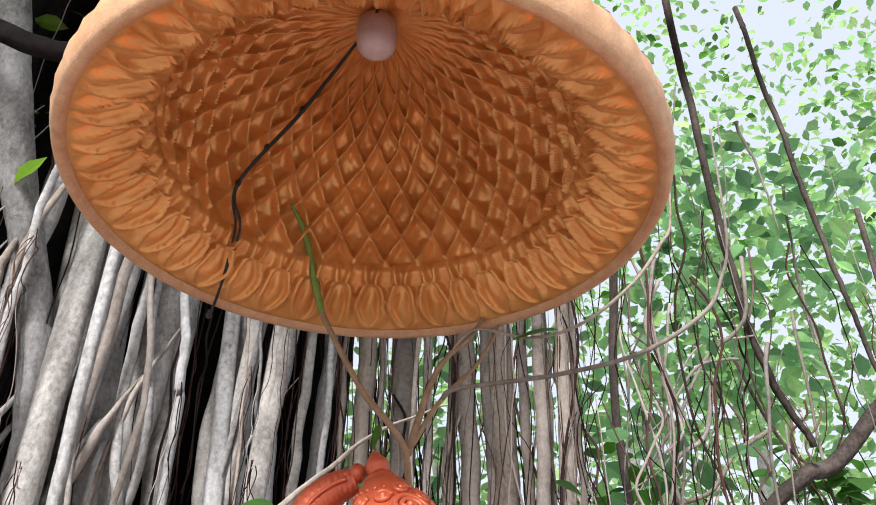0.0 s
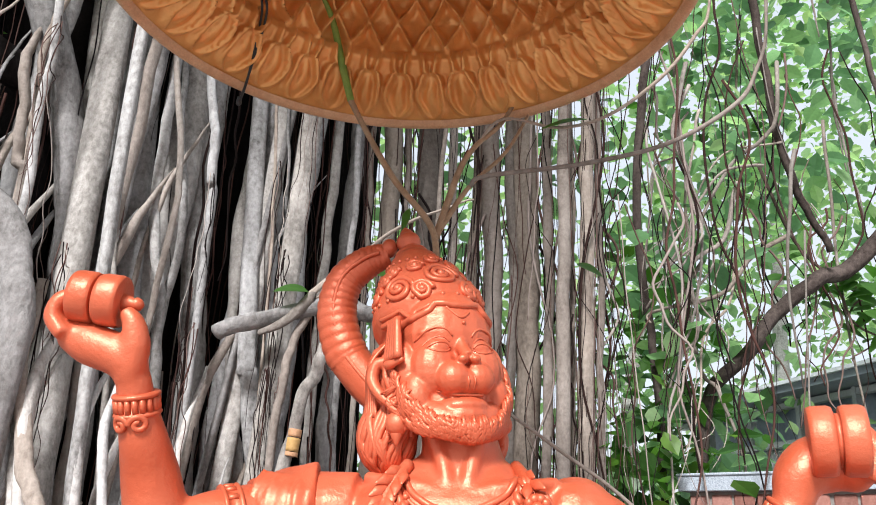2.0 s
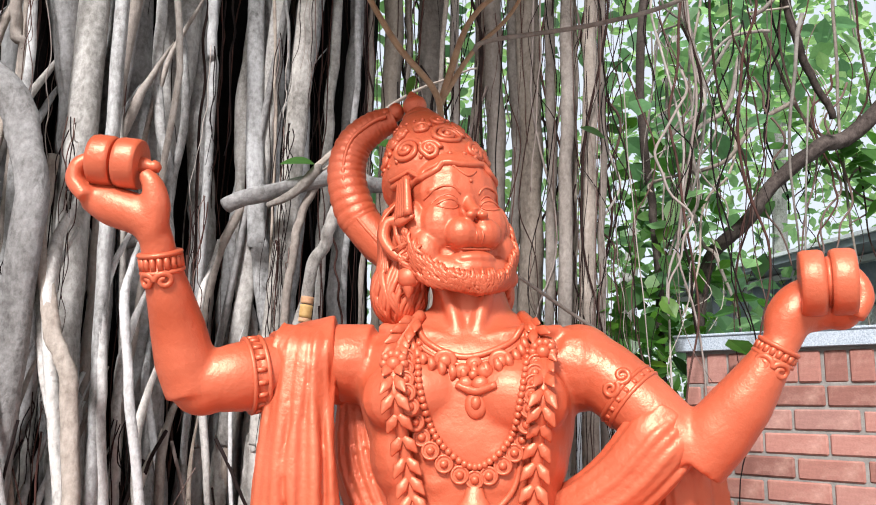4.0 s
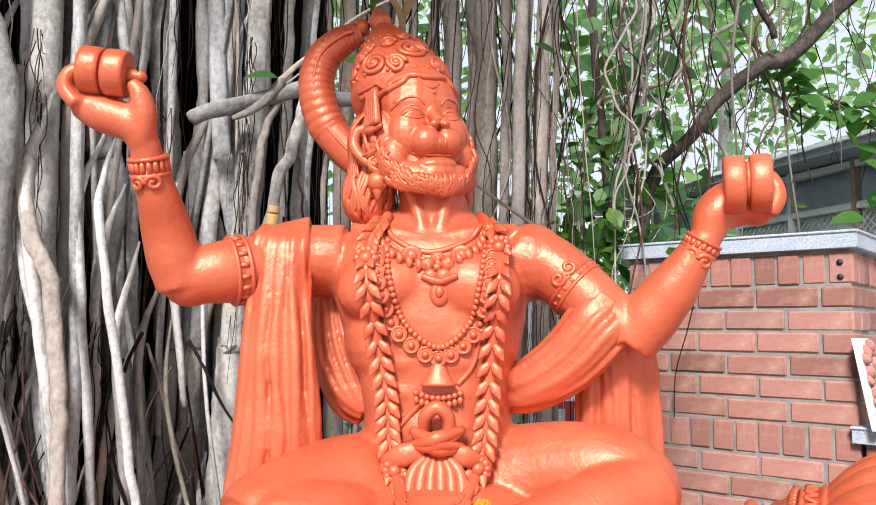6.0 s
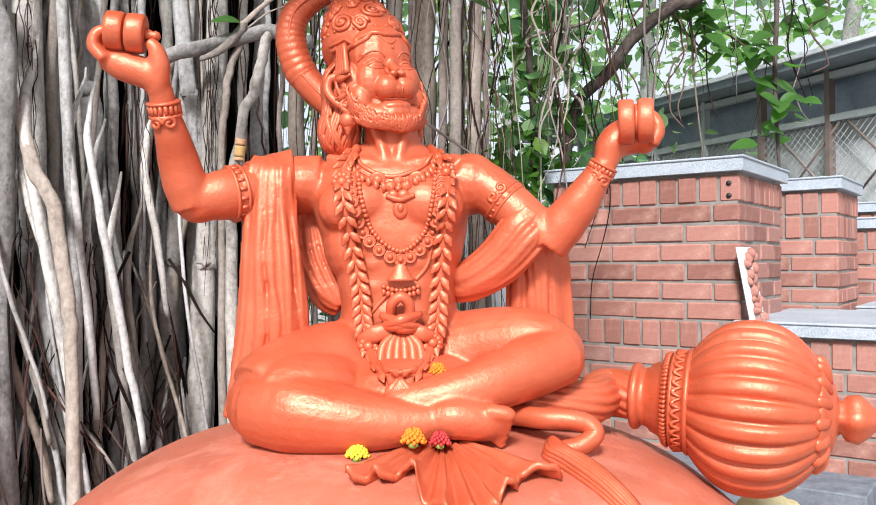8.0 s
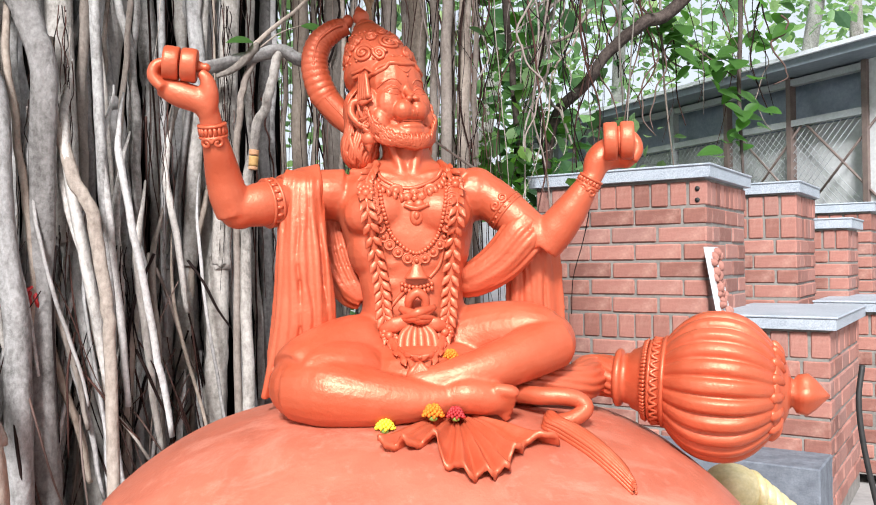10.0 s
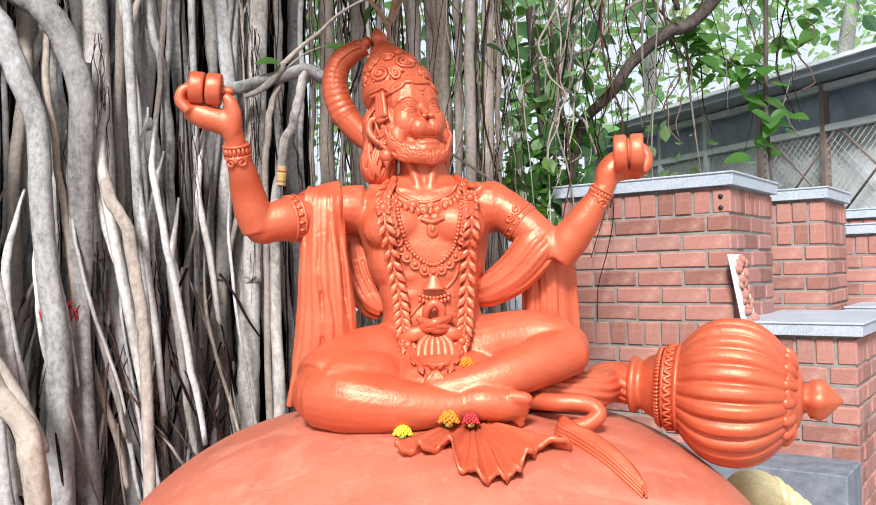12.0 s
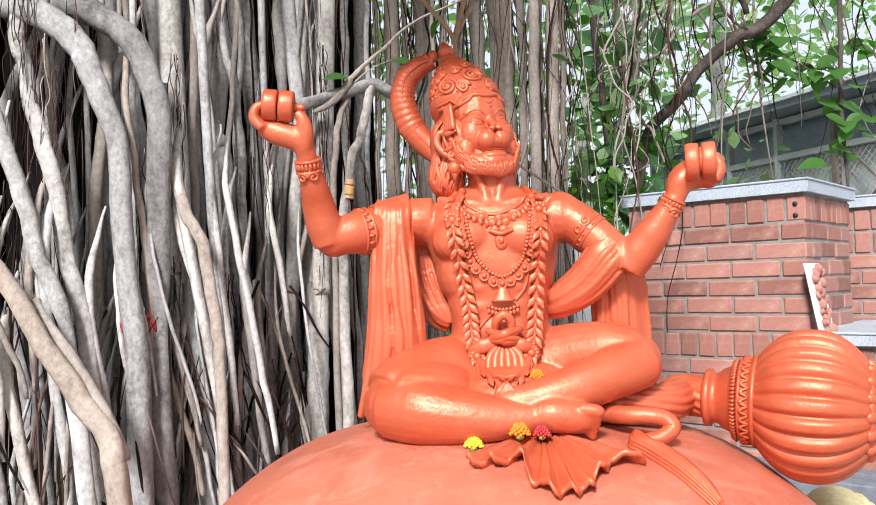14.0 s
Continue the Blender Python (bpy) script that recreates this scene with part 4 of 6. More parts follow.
def build_mace():
    t = thing("mace", "huge orange fluted mace resting on the boulder", "mace", at=(0.6, -0.22, 0.75))
    off = np.array((0.6, -0.22, 0.75))
    ax = Vector((0.9, -0.4, -0.05)).normalized()
    across = ax.cross(Vector((0, 0, 1))).normalized()
    upward = across.cross(ax)

    def ring(a):
        return across * math.cos(a) + upward * math.sin(a)

    def put(name, s, label=""):
        ob = s.make(name, ORANGE, t, label)
        ob.location = -Vector(off)
        return ob
    base = Vector((0.832, -0.100, 0.854))
    s = Shape()
    flutes = 24
    rows = 26
    prof = []
    for i in range(rows):
        q = -1 + 2 * i / (rows - 1)
        prof.append((0.145 * q, 0.208 * (1 - 0.43 * abs(q) ** 2.4)))
    s.lathe(base, ax, prof, flutes * 8, lambda t0, a: 1 - 0.1 * np.abs(np.cos(a * flutes / 2)) ** 7 * math.sin(math.pi * min(max(t0, 0.06), 0.94)) ** 0.3)
    put("head", s)
    s = Shape()
    s.lathe(base, ax, [(-0.186, 0.1), (-0.184, 0.115), (-0.18, 0.12), (-0.175, 0.119), (-0.173, 0.115), (-0.15, 0.12), (-0.148, 0.127), (-0.142, 0.131), (-0.136, 0.128), (-0.134, 0.115)], 56)
    for i in range(15):
        a = 2 * math.pi * i / 15
        for sg in (-1, 1):
            pts = []
            for k in range(6):
                b = a + sg * 0.2 * (k / 5)
                pts.append(base + ax * (-0.152 - 0.02 * math.sin(math.pi * k / 5)) + ring(b) * 0.1205)
            s.tube(pts, (0.0035, 0.006, 0.0025), 10, 6)
    for i in range(64):
        a = 2 * math.pi * i / 64
        out = ring(a)
        s.tube([base + ax * -0.2 + out * 0.107, base + ax * -0.188 + out * 0.114], (0.0052,), 3, 6)
    put("collar", s)
    s = Shape()
    s.lathe(base, ax, [(-0.285, 0.062), (-0.28, 0.078), (-0.274, 0.083), (-0.266, 0.083), (-0.26, 0.078), (-0.257, 0.07), (-0.24, 0.074), (-0.232, 0.084), (-0.212, 0.092), (-0.206, 0.1), (-0.203, 0.106), (-0.188, 0.111), (-0.184, 0.1)], 48)
    put("neck", s)
    s = Shape()
    s.tube([base + ax * -0.27, base + ax * -0.35, Vector((0.448, -0.06, 0.865)), Vector((0.312, -0.11, 0.865)), Vector((0.15, -0.08, 0.87))], (0.062, 0.06, 0.056, 0.05, 0.045), 70, 72, 1.0, (0, -1, 0.1), lambda t0, a: 1 - 0.1 * np.abs(np.sin(a * 7 + t0 * 22)) ** 4)
    put("shaft", s)
    s = Shape()
    s.lathe(base, ax, [(0.13, 0.1), (0.134, 0.122), (0.146, 0.122), (0.154, 0.11), (0.162, 0.088), (0.172, 0.082), (0.18, 0.06), (0.186, 0.03)], 48)
    put("end_collar", s)
    for i in range(16):
        out = ring(2 * math.pi * i / 16)
        s = Shape()
        s.tube([base + ax * 0.164 + out * 0.084, base + ax * 0.154 + out * 0.108, base + ax * 0.138 + out * 0.124, base + ax * 0.126 + out * 0.125], (0.006, 0.013, 0.015, 0.005), 10, 10, 0.6)
        put("petal", s)
    s = Shape()
    s.lathe(base, ax, [(0.17, 0.03), (0.178, 0.045), (0.19, 0.036), (0.2, 0.05), (0.225, 0.055), (0.245, 0.04), (0.265, 0.018), (0.28, 0.003)], 30, lambda t0, a: 1 + 0.07 * np.cos(5 * a))
    put("bud", s)


build_mace()


# ---- canopy dish over the statue ----
DOME = (-0.168, -0.1, 2.43)
DOME_R = 0.613


def build_dome():
    t = thing("canopy_dome", "gold-painted shallow dome with embossed scales, hung over the statue", "canopy", at=(DOME[0], DOME[1], DOME[2] + 0.5))
    off = Vector((DOME[0], DOME[1], DOME[2] + 0.5))
    c = np.array(DOME)

    def inner_profile(t0):
        # t0 0 at the rim, 1 at the top: radius and height
        if t0 < 0.28:
            k = t0 / 0.28
            return DOME_R * (0.965 - 0.215 * k), 0.0 + 0.105 * k ** 1.3
        k = (t0 - 0.28) / 0.72
        a = k * math.pi / 2
        return DOME_R * 0.75 * math.cos(a) ** 0.8, 0.105 + 0.44 * math.sin(a) ** 0.9
    na, nt = 640, 170
    v, f = [], []
    petals, scales = 38, 34
    for i in range(nt + 1):
        t0 = i / nt
        r, h = inner_profile(min(t0, 0.995))
        for j in range(na):
            a = 2 * math.pi * j / na
            e = 0.0
            wob = noise.noise(Vector((math.cos(a) * 5, math.sin(a) * 5, t0 * 12)))
            if 0.02 < t0 < 0.3:
                q = (t0 - 0.02) / 0.28
                x = (a * petals / (2 * math.pi) + 0.1 * wob) % 1.0 - 0.5
                w = 0.1 + 0.3 * math.sin(math.pi * min(q * 1.25, 1.0)) ** 0.7 if q < 0.72 else 0.1 + 0.38 * (q - 0.6)
                dd = abs(abs(x) - w)
                e = 0.034 * math.exp(-(dd / 0.085) ** 2) + 0.018 * math.exp(-(x / 0.18) ** 2) * math.sin(math.pi * min(q * 1.2, 1.0))
                e *= math.sin(math.pi * min(max(q, 0.02), 0.98)) ** 0.35
            elif t0 >= 0.3:
                q = (t0 - 0.3) / 0.7
                u = a * scales / (2 * math.pi) + 0.1 * wob
                w = q * 5.0
                d1 = abs(((u + w) % 1.0) - 0.5)
                d2 = abs(((u - w) % 1.0) - 0.5)
                m = 0.5 - max(d1, d2)
                e = 0.024 * math.exp(-(m / 0.085) ** 2) - 0.012 * (1 - math.exp(-(m / 0.2) ** 2))
                e += 0.011 * noise.noise(Vector((math.cos(a) * 14, math.sin(a) * 14, q * 16)))
                e *= min(1.0, (1 - q) * 3 + 0.05)
            rr = r - e
            v.append((c[0] + rr * math.cos(a), c[1] + rr * math.sin(a), c[2] + h - 0.4 * e))
    for i in range(nt):
        for j in range(na):
            k = (j + 1) % na
            f.append((i * na + j, i * na + k, (i + 1) * na + k, (i + 1) * na + j))
    f.append(tuple(nt * na + j for j in range(na)))
    s = Shape()
    s.add(v, f)
    ob = s.make("lining", GOLD, t, "gold-brown embossed lining")
    ob.location = -off
    # rim and outer shell
    s = Shape()
    prof = [(0.0, 0.955), (-0.012, 0.962), (-0.016, 0.975), (-0.014, 0.99), (-0.004, 1.0), (0.012, 1.008), (0.03, 1.012), (0.06, 1.01), (0.075, 1.0)]
    v, f = [], []
    seg = 240
    for hgt, rr in prof:
        for j in range(seg):
            a = 2 * math.pi * j / seg
            k = rr * DOME_R + (0.002 * math.sin(60 * a) if hgt > 0.02 else 0)
            v.append((c[0] + k * math.cos(a), c[1] + k * math.sin(a), c[2] + hgt))
    for i in range(len(prof) - 1):
        for j in range(seg):
            k = (j + 1) % seg
            f.append((i * seg + j, (i + 1) * seg + j, (i + 1) * seg + k, i * seg + k))
    s.add(v, f)
    ob = s.make("rim", TAN, t, "pale tan ridged rim")
    ob.location = -off
    s = Shape()
    prof = []
    for i in range(20):
        t0 = i / 19
        r, h = inner_profile(0.28 + 0.72 * t0 * 0.99)
        prof.append((h + 0.03, r + 0.03 + 0.0 * t0))
    prof = [(0.075, DOME_R), (0.1, DOME_R * 0.93)] + prof[1:]
    v, f = [], []
    for hgt, rr in prof:
        for j in range(seg):
            a = 2 * math.pi * j / seg
            k = rr * (1 + 0.006 * math.sin(60 * a))
            v.append((c[0] + k * math.cos(a), c[1] + k * math.sin(a), c[2] + hgt))
    for i in range(len(prof) - 1):
        for j in range(seg):
            k = (j + 1) % seg
            f.append((i * seg + j, i * seg + k, (i + 1) * seg + k, (i + 1) * seg + j))
    f.append(tuple((len(prof) - 1) * seg + j for j in range(seg)))
    s.add(v, f)
    ob = s.make("shell", TAN, t)
    ob.location = -off
    s = Shape()
    s.tube([c + (0, 0, 0.49), c + (0.0, 0.02, 1.2), c + (0.05, 0.3, 2.2)], (0.012,), 12, 10)
    ob = s.make("hanger", BLACK, t, "thin dark hanging rod")
    ob.location = -off


build_dome()

# ---- banyan tree: hanging roots, limbs, leaves ----
banyan = thing("banyan_tree", "old banyan tree with a curtain of pale aerial roots", "tree", at=(-1.2, 1.8, 0))
TREE_OFF = Vector((-1.2, 1.8, 0))
rng = random.Random(11)


def root(pts, radii, mat=None, name="aerial_root", n=56, seg=14, rough=0.12, wander=1.0):
    s = Shape()
    ph = rng.uniform(0, 50)
    lobes = rng.choice((2, 3, 3))

    def wave(t, a):
        k = 1 + 0.1 * np.sin(lobes * a + ph + 2.5 * t)
        return k + rough * np.array([noise.noise(Vector((math.cos(x) * 1.2 + ph, math.sin(x) * 1.2, t * 9))) for x in a])
    c = spline(pts, n)
    step = np.linalg.norm(np.diff(c, axis=0), axis=1).mean()
    amp = wander * min(0.014, (1.3 if max(radii) < 0.018 else 0.6) * max(radii))
    for i in range(1, n):
        c[i] += amp * np.array(noise.noise_vector(Vector((ph, i * step * 4.0, 0))))
        c[i] += 0.35 * amp * np.array(noise.noise_vector(Vector((ph + 9, i * step * 13.0, 0))))
    s.tube(c, radii, n, seg, 1.0, (0, -1, 0), wave)
    ob = s.make(name, mat or BARK, banyan)
    ob.location = -TREE_OFF
    return ob


# arching roots at the curtain's near end
root([(-2.0, 0.7, 2.35), (-1.67, 0.5, 2.3), (-1.47, 0.45, 2.24), (-1.341, 0.45, 2.163), (-1.257, 0.45, 2.004), (-1.224, 0.45, 1.861), (-1.226, 0.45, 1.363), (-1.227, 0.45, 0.862), (-1.2, 0.45, 0.0)], (0.06, 0.055, 0.05, 0.046, 0.043, 0.042, 0.042, 0.045, 0.05))
root([(-2.0, 0.5, 2.35), (-1.671, 0.35, 2.245), (-1.477, 0.35, 2.111), (-1.395, 0.35, 1.944), (-1.329, 0.35, 1.711), (-1.306, 0.35, 1.362), (-1.264, 0.35, 0.876), (-1.25, 0.35, 0.0)], (0.055, 0.05, 0.045, 0.04, 0.036, 0.036, 0.04, 0.045))
root([(-1.7, 0.4, 2.3), (-1.662, 0.3, 2.134), (-1.624, 0.3, 1.943), (-1.55, 0.3, 1.673), (-1.486, 0.3, 1.366), (-1.417, 0.3, 0.981), (-1.35, 0.3, 0.0)], (0.03, 0.026, 0.026, 0.028, 0.028, 0.03, 0.035))
root([(-1.85, 0.25, 2.2), (-1.666, 0.2, 1.765), (-1.588, 0.2, 1.545), (-1.537, 0.2, 1.364), (-1.422, 0.2, 0.991), (-1.3, 0.15, 0.0)], (0.03, 0.026, 0.026, 0.026, 0.028, 0.03))
root([(-1.72, 0.1, 1.45), (-1.562, 0.05, 1.271), (-1.415, 0.05, 1.054), (-1.294, 0.05, 0.873), (-1.223, 0.05, 0.755), (-1.19, 0.05, 0.58), (-1.17, 0.05, 0.0)], (0.026, 0.028, 0.032, 0.034, 0.036, 0.036, 0.04), BARK_TAN)
root([(-1.5, 0.12, 1.2), (-1.36, 0.08, 1.03), (-1.25, 0.07, 0.85), (-1.19, 0.07, 0.7)], (0.018, 0.022, 0.024, 0.02), BARK_TAN)
root([(-1.36, 0.5, 2.15), (-1.33, 0.42, 1.9), (-1.29, 0.42, 1.6), (-1.25, 0.42, 1.2), (-1.27, 0.42, 0.5), (-1.28, 0.42, 0.0)], (0.012, 0.014, 0.014, 0.013, 0.013, 0.014), BARK_TAN)
root([(-1.24, 0.55, 2.0), (-1.212, 0.5, 1.744), (-1.13, 0.48, 1.5), (-1.075, 0.46, 1.389), (-1.02, 0.45, 1.1), (-1.0, 0.44, 0.9), (-1.0, 0.42, 0.0)], (0.014, 0.018, 0.022, 0.022, 0.022, 0.02, 0.022), BARK_TAN)
root([(-1.16, 0.64, 4.2), (-1.13, 0.62, 3.0), (-1.119, 0.62, 2.306), (-1.104, 0.62, 1.848), (-1.082, 0.62, 1.365), (-1.071, 0.62, 1.047), (-1.079, 0.62, 0.0)], (0.018, 0.02, 0.02, 0.019, 0.019, 0.02, 0.022), None, rough=0.05, wander=0.3)
root([(-1.2, 1.2, 4.5), (-1.19, 1.13, 3.2), (-1.2, 1.12, 2.48), (-1.26, 1.1, 1.9), (-1.2, 1.1, 1.387), (-1.133, 1.1, 0.963), (-1.077, 1.1, 0.448), (-1.05, 1.1, 0.0)], (0.1, 0.085, 0.075, 0.06, 0.058, 0.06, 0.065, 0.08))
root([(-1.34, 1.05, 4.5), (-1.36, 1.0, 3.0), (-1.343, 1.0, 2.482), (-1.36, 0.98, 2.0), (-1.33, 0.98, 1.3), (-1.3, 0.98, 0.0)], (0.07, 0.065, 0.06, 0.055, 0.058, 0.07))
root([(-1.1, 1.3, 4.5), (-1.13, 1.22, 3.2), (-1.133, 1.2, 2.488), (-1.088, 1.2, 2.01), (-1.064, 1.2, 1.563), (-1.051, 1.2, 1.008), (-1.04, 1.2, 0.0)], (0.06, 0.05, 0.046, 0.045, 0.044, 0.046, 0.055))
root([(-0.9, 1.35, 4.5), (-0.926, 1.3, 2.8), (-0.93, 1.3, 2.024), (-0.952, 1.3, 1.422), (-0.95, 1.3, 0.0)], (0.03, 0.026, 0.025, 0.027, 0.035))
root([(-0.77, 1.5, 4.6), (-0.79, 1.44, 3.0), (-0.82, 1.4, 2.555), (-0.817, 1.4, 2.039), (-0.87, 1.4, 1.273), (-0.907, 1.4, 0.519), (-0.91, 1.4, 0.0)], (0.065, 0.058, 0.056, 0.055, 0.058, 0.065, 0.08))
root([(-1.2, 1.0, 3.0), (-1.169, 0.95, 2.406), (-1.094, 0.95, 2.042), (-1.07, 0.95, 1.667), (-1.08, 0.95, 1.1), (-1.06, 0.95, 0.0)], (0.022, 0.02, 0.018, 0.018, 0.02, 0.022))
root([(-0.98, 1.35, 3.0), (-0.99, 1.3, 2.4), (-0.95, 1.28, 1.9), (-0.9, 1.28, 1.5), (-0.87, 1.3, 0.9), (-0.86, 1.3, 0.0)], (0.03, 0.034, 0.03, 0.028, 0.032, 0.04))
# broad pale columns in the middle of the curtain
root([(-1.5, 1.15, 4.6), (-1.256, 1.0, 2.168), (-1.189, 1.0, 1.78), (-1.115, 1.0, 1.212), (-1.021, 1.0, 0.569), (-0.971, 1.0, 0.0)], (0.05, 0.05, 0.052, 0.055, 0.058, 0.066), rough=0.07, wander=0.6)
root([(-0.68, 1.3, 4.6), (-0.772, 1.12, 1.527), (-0.793, 1.12, 1.212), (-0.8, 1.12, 0.918), (-0.826, 1.12, 0.542), (-0.844, 1.12, 0.0)], (0.036, 0.038, 0.04, 0.044, 0.048, 0.056), rough=0.07, wander=0.6)
root([(-0.8, 1.36, 4.6), (-0.912, 1.2, 1.536), (-0.939, 1.2, 1.212), (-0.959, 1.2, 0.868), (-0.979, 1.2, 0.525), (-1.0, 1.2, 0.0)], (0.032, 0.032, 0.032, 0.036, 0.036, 0.041), rough=0.07, wander=0.6)
root([(-1.44, 0.95, 4.6), (-1.259, 0.72, 1.634), (-1.225, 0.72, 1.322), (-1.2, 0.72, 1.066), (-1.161, 0.72, 0.703), (-1.117, 0.72, 0.0)], (0.047, 0.047, 0.047, 0.052, 0.052, 0.06), rough=0.07, wander=0.6)
root([(-1.1, 1.36, 4.6), (-0.899, 1.2, 2.167), (-0.865, 1.2, 1.862), (-0.795, 1.2, 1.536), (-0.751, 1.2, 1.255), (-0.629, 1.2, 0.0)], (0.031, 0.031, 0.031, 0.034, 0.034, 0.039), rough=0.07, wander=0.6)
root([(-0.66, 1.35, 4.6), (-0.96, 1.15, 1.531), (-1.014, 1.15, 1.234), (-1.06, 1.15, 1.128), (-1.228, 1.15, 0.0)], (0.013, 0.013, 0.014, 0.014, 0.016), rough=0.07, wander=0.6)
# forked pair
root([(-0.92, 1.34, 3.4), (-0.91, 1.32, 2.75), (-0.96, 1.3, 2.3), (-1.0, 1.28, 1.8), (-1.01, 1.28, 1.2), (-0.99, 1.28, 0.0)], (0.03, 0.034, 0.028, 0.026, 0.028, 0.03))
root([(-0.91, 1.33, 2.8), (-0.87, 1.31, 2.3), (-0.86, 1.3, 1.8), (-0.87, 1.3, 1.3)], (0.03, 0.024, 0.022, 0.022))
# columns further along, with light between them
for x, y, r, dk in ((-0.66, 1.55, 0.034, 0), (-0.72, 1.5, 0.02, 0), (-0.58, 1.62, 0.012, 2), (-0.5, 1.6, 0.036, 1), (-0.44, 1.66, 0.014, 2), (-0.345, 1.7, 0.05, 1), (-0.25, 1.75, 0.018, 2), (-0.17, 1.8, 0.02, 1), (-0.08, 1.8, 0.042, 3), (0.0, 1.84, 0.02, 1), (0.072, 1.85, 0.05, 1), (0.15, 1.8, 0.02, 2), (0.21, 1.72, 0.026, 3), (0.3, 1.75, 0.03, 2), (0.36, 1.8, 0.014, 2), (-0.6, 1.42, 0.012, 0), (-0.3, 1.6, 0.01, 2), (0.25, 1.82, 0.012, 2)):
    lean = rng.uniform(-0.06, 0.06)
    root([(x + 0.1 * x + lean, y + 0.1, 4.7), (x + 0.5 * lean, y + 0.03, 3.2), (x, y, 2.4), (x - 0.01, y, 1.7), (x + rng.uniform(-0.03, 0.03), y, 0.8), (x + rng.uniform(-0.05, 0.05), y, 0.0)], (r * 1.2, r * 1.05, r, r, r * 1.05, r * 1.25), (BARK, BARK_GREY, BARK_TAN, BARK_TAN)[dk], seg=12)
# more columns at the curtain's far left and behind; near-black ones colour in shade
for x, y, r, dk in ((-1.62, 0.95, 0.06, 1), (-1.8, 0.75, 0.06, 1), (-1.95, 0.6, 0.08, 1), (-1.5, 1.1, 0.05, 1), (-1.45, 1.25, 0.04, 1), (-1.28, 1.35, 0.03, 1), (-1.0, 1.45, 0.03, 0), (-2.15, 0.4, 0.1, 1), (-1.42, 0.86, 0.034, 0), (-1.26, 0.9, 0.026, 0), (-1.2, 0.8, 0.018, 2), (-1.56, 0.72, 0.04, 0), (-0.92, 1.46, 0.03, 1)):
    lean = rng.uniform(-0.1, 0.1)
    root([(x + lean, y + 0.12, 4.7), (x + 0.6 * lean, y + 0.05, 3.3), (x + rng.uniform(-0.04, 0.04), y, 2.3), (x + rng.uniform(-0.04, 0.04), y, 1.4), (x + rng.uniform(-0.05, 0.05), y, 0.0)], (r * 1.2, r * 1.1, r, r, r * 1.3), (BARK, BARK_SHADE, BARK_TAN)[dk], seg=14)
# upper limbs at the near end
root([(-2.4, 0.2, 2.9), (-1.8, 0.5, 2.85), (-1.55, 0.9, 2.75), (-1.35, 1.2, 2.6)], (0.08, 0.07, 0.06, 0.05), BARK_SHADE, "limb")
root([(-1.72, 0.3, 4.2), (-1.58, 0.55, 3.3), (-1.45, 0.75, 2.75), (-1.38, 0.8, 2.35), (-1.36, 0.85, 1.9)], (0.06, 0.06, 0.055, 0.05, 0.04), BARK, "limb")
root([(-1.9, 0.2, 3.7), (-1.4, 0.35, 3.45), (-0.9, 0.6, 3.75), (-0.4, 0.9, 4.2)], (0.04, 0.035, 0.03, 0.025), BARK_SHADE, "limb")
# cut branch stub running across, with its fork
root([(-0.91, 1.0, 1.97), (-0.78, 1.0, 2.01), (-0.617, 1.0, 2.057), (-0.52, 1.0, 2.075), (-0.44, 1.0, 2.035), (-0.36, 1.0, 2.03)], (0.026, 0.026, 0.026, 0.027, 0.025, 0.024), BARK, "branch", rough=0.2)
root([(-0.6, 0.99, 2.08), (-0.68, 0.98, 2.0), (-0.76, 0.97, 1.96)], (0.018, 0.014, 0.009), BARK_GREY, "branch")
root([(-0.52, 1.0, 2.08), (-0.56, 1.0, 1.9), (-0.62, 1.0, 1.7), (-0.66, 1.0, 1.3), (-0.66, 1.0, 0.0)], (0.018, 0.019, 0.018, 0.02, 0.026), BARK, "branch")
root([(-0.62, 1.02, 2.06), (-0.68, 1.02, 1.85), (-0.7, 1.02, 1.5), (-0.7, 1.02, 0.0)], (0.014, 0.015, 0.015, 0.02), BARK_TAN, "branch")
root([(-0.62, 1.0, 2.09), (-0.5, 1.0, 2.2), (-0.35, 1.0, 2.32), (-0.1, 1.0, 2.42)], (0.01, 0.008, 0.006, 0.003), BARK_TAN, "branch")


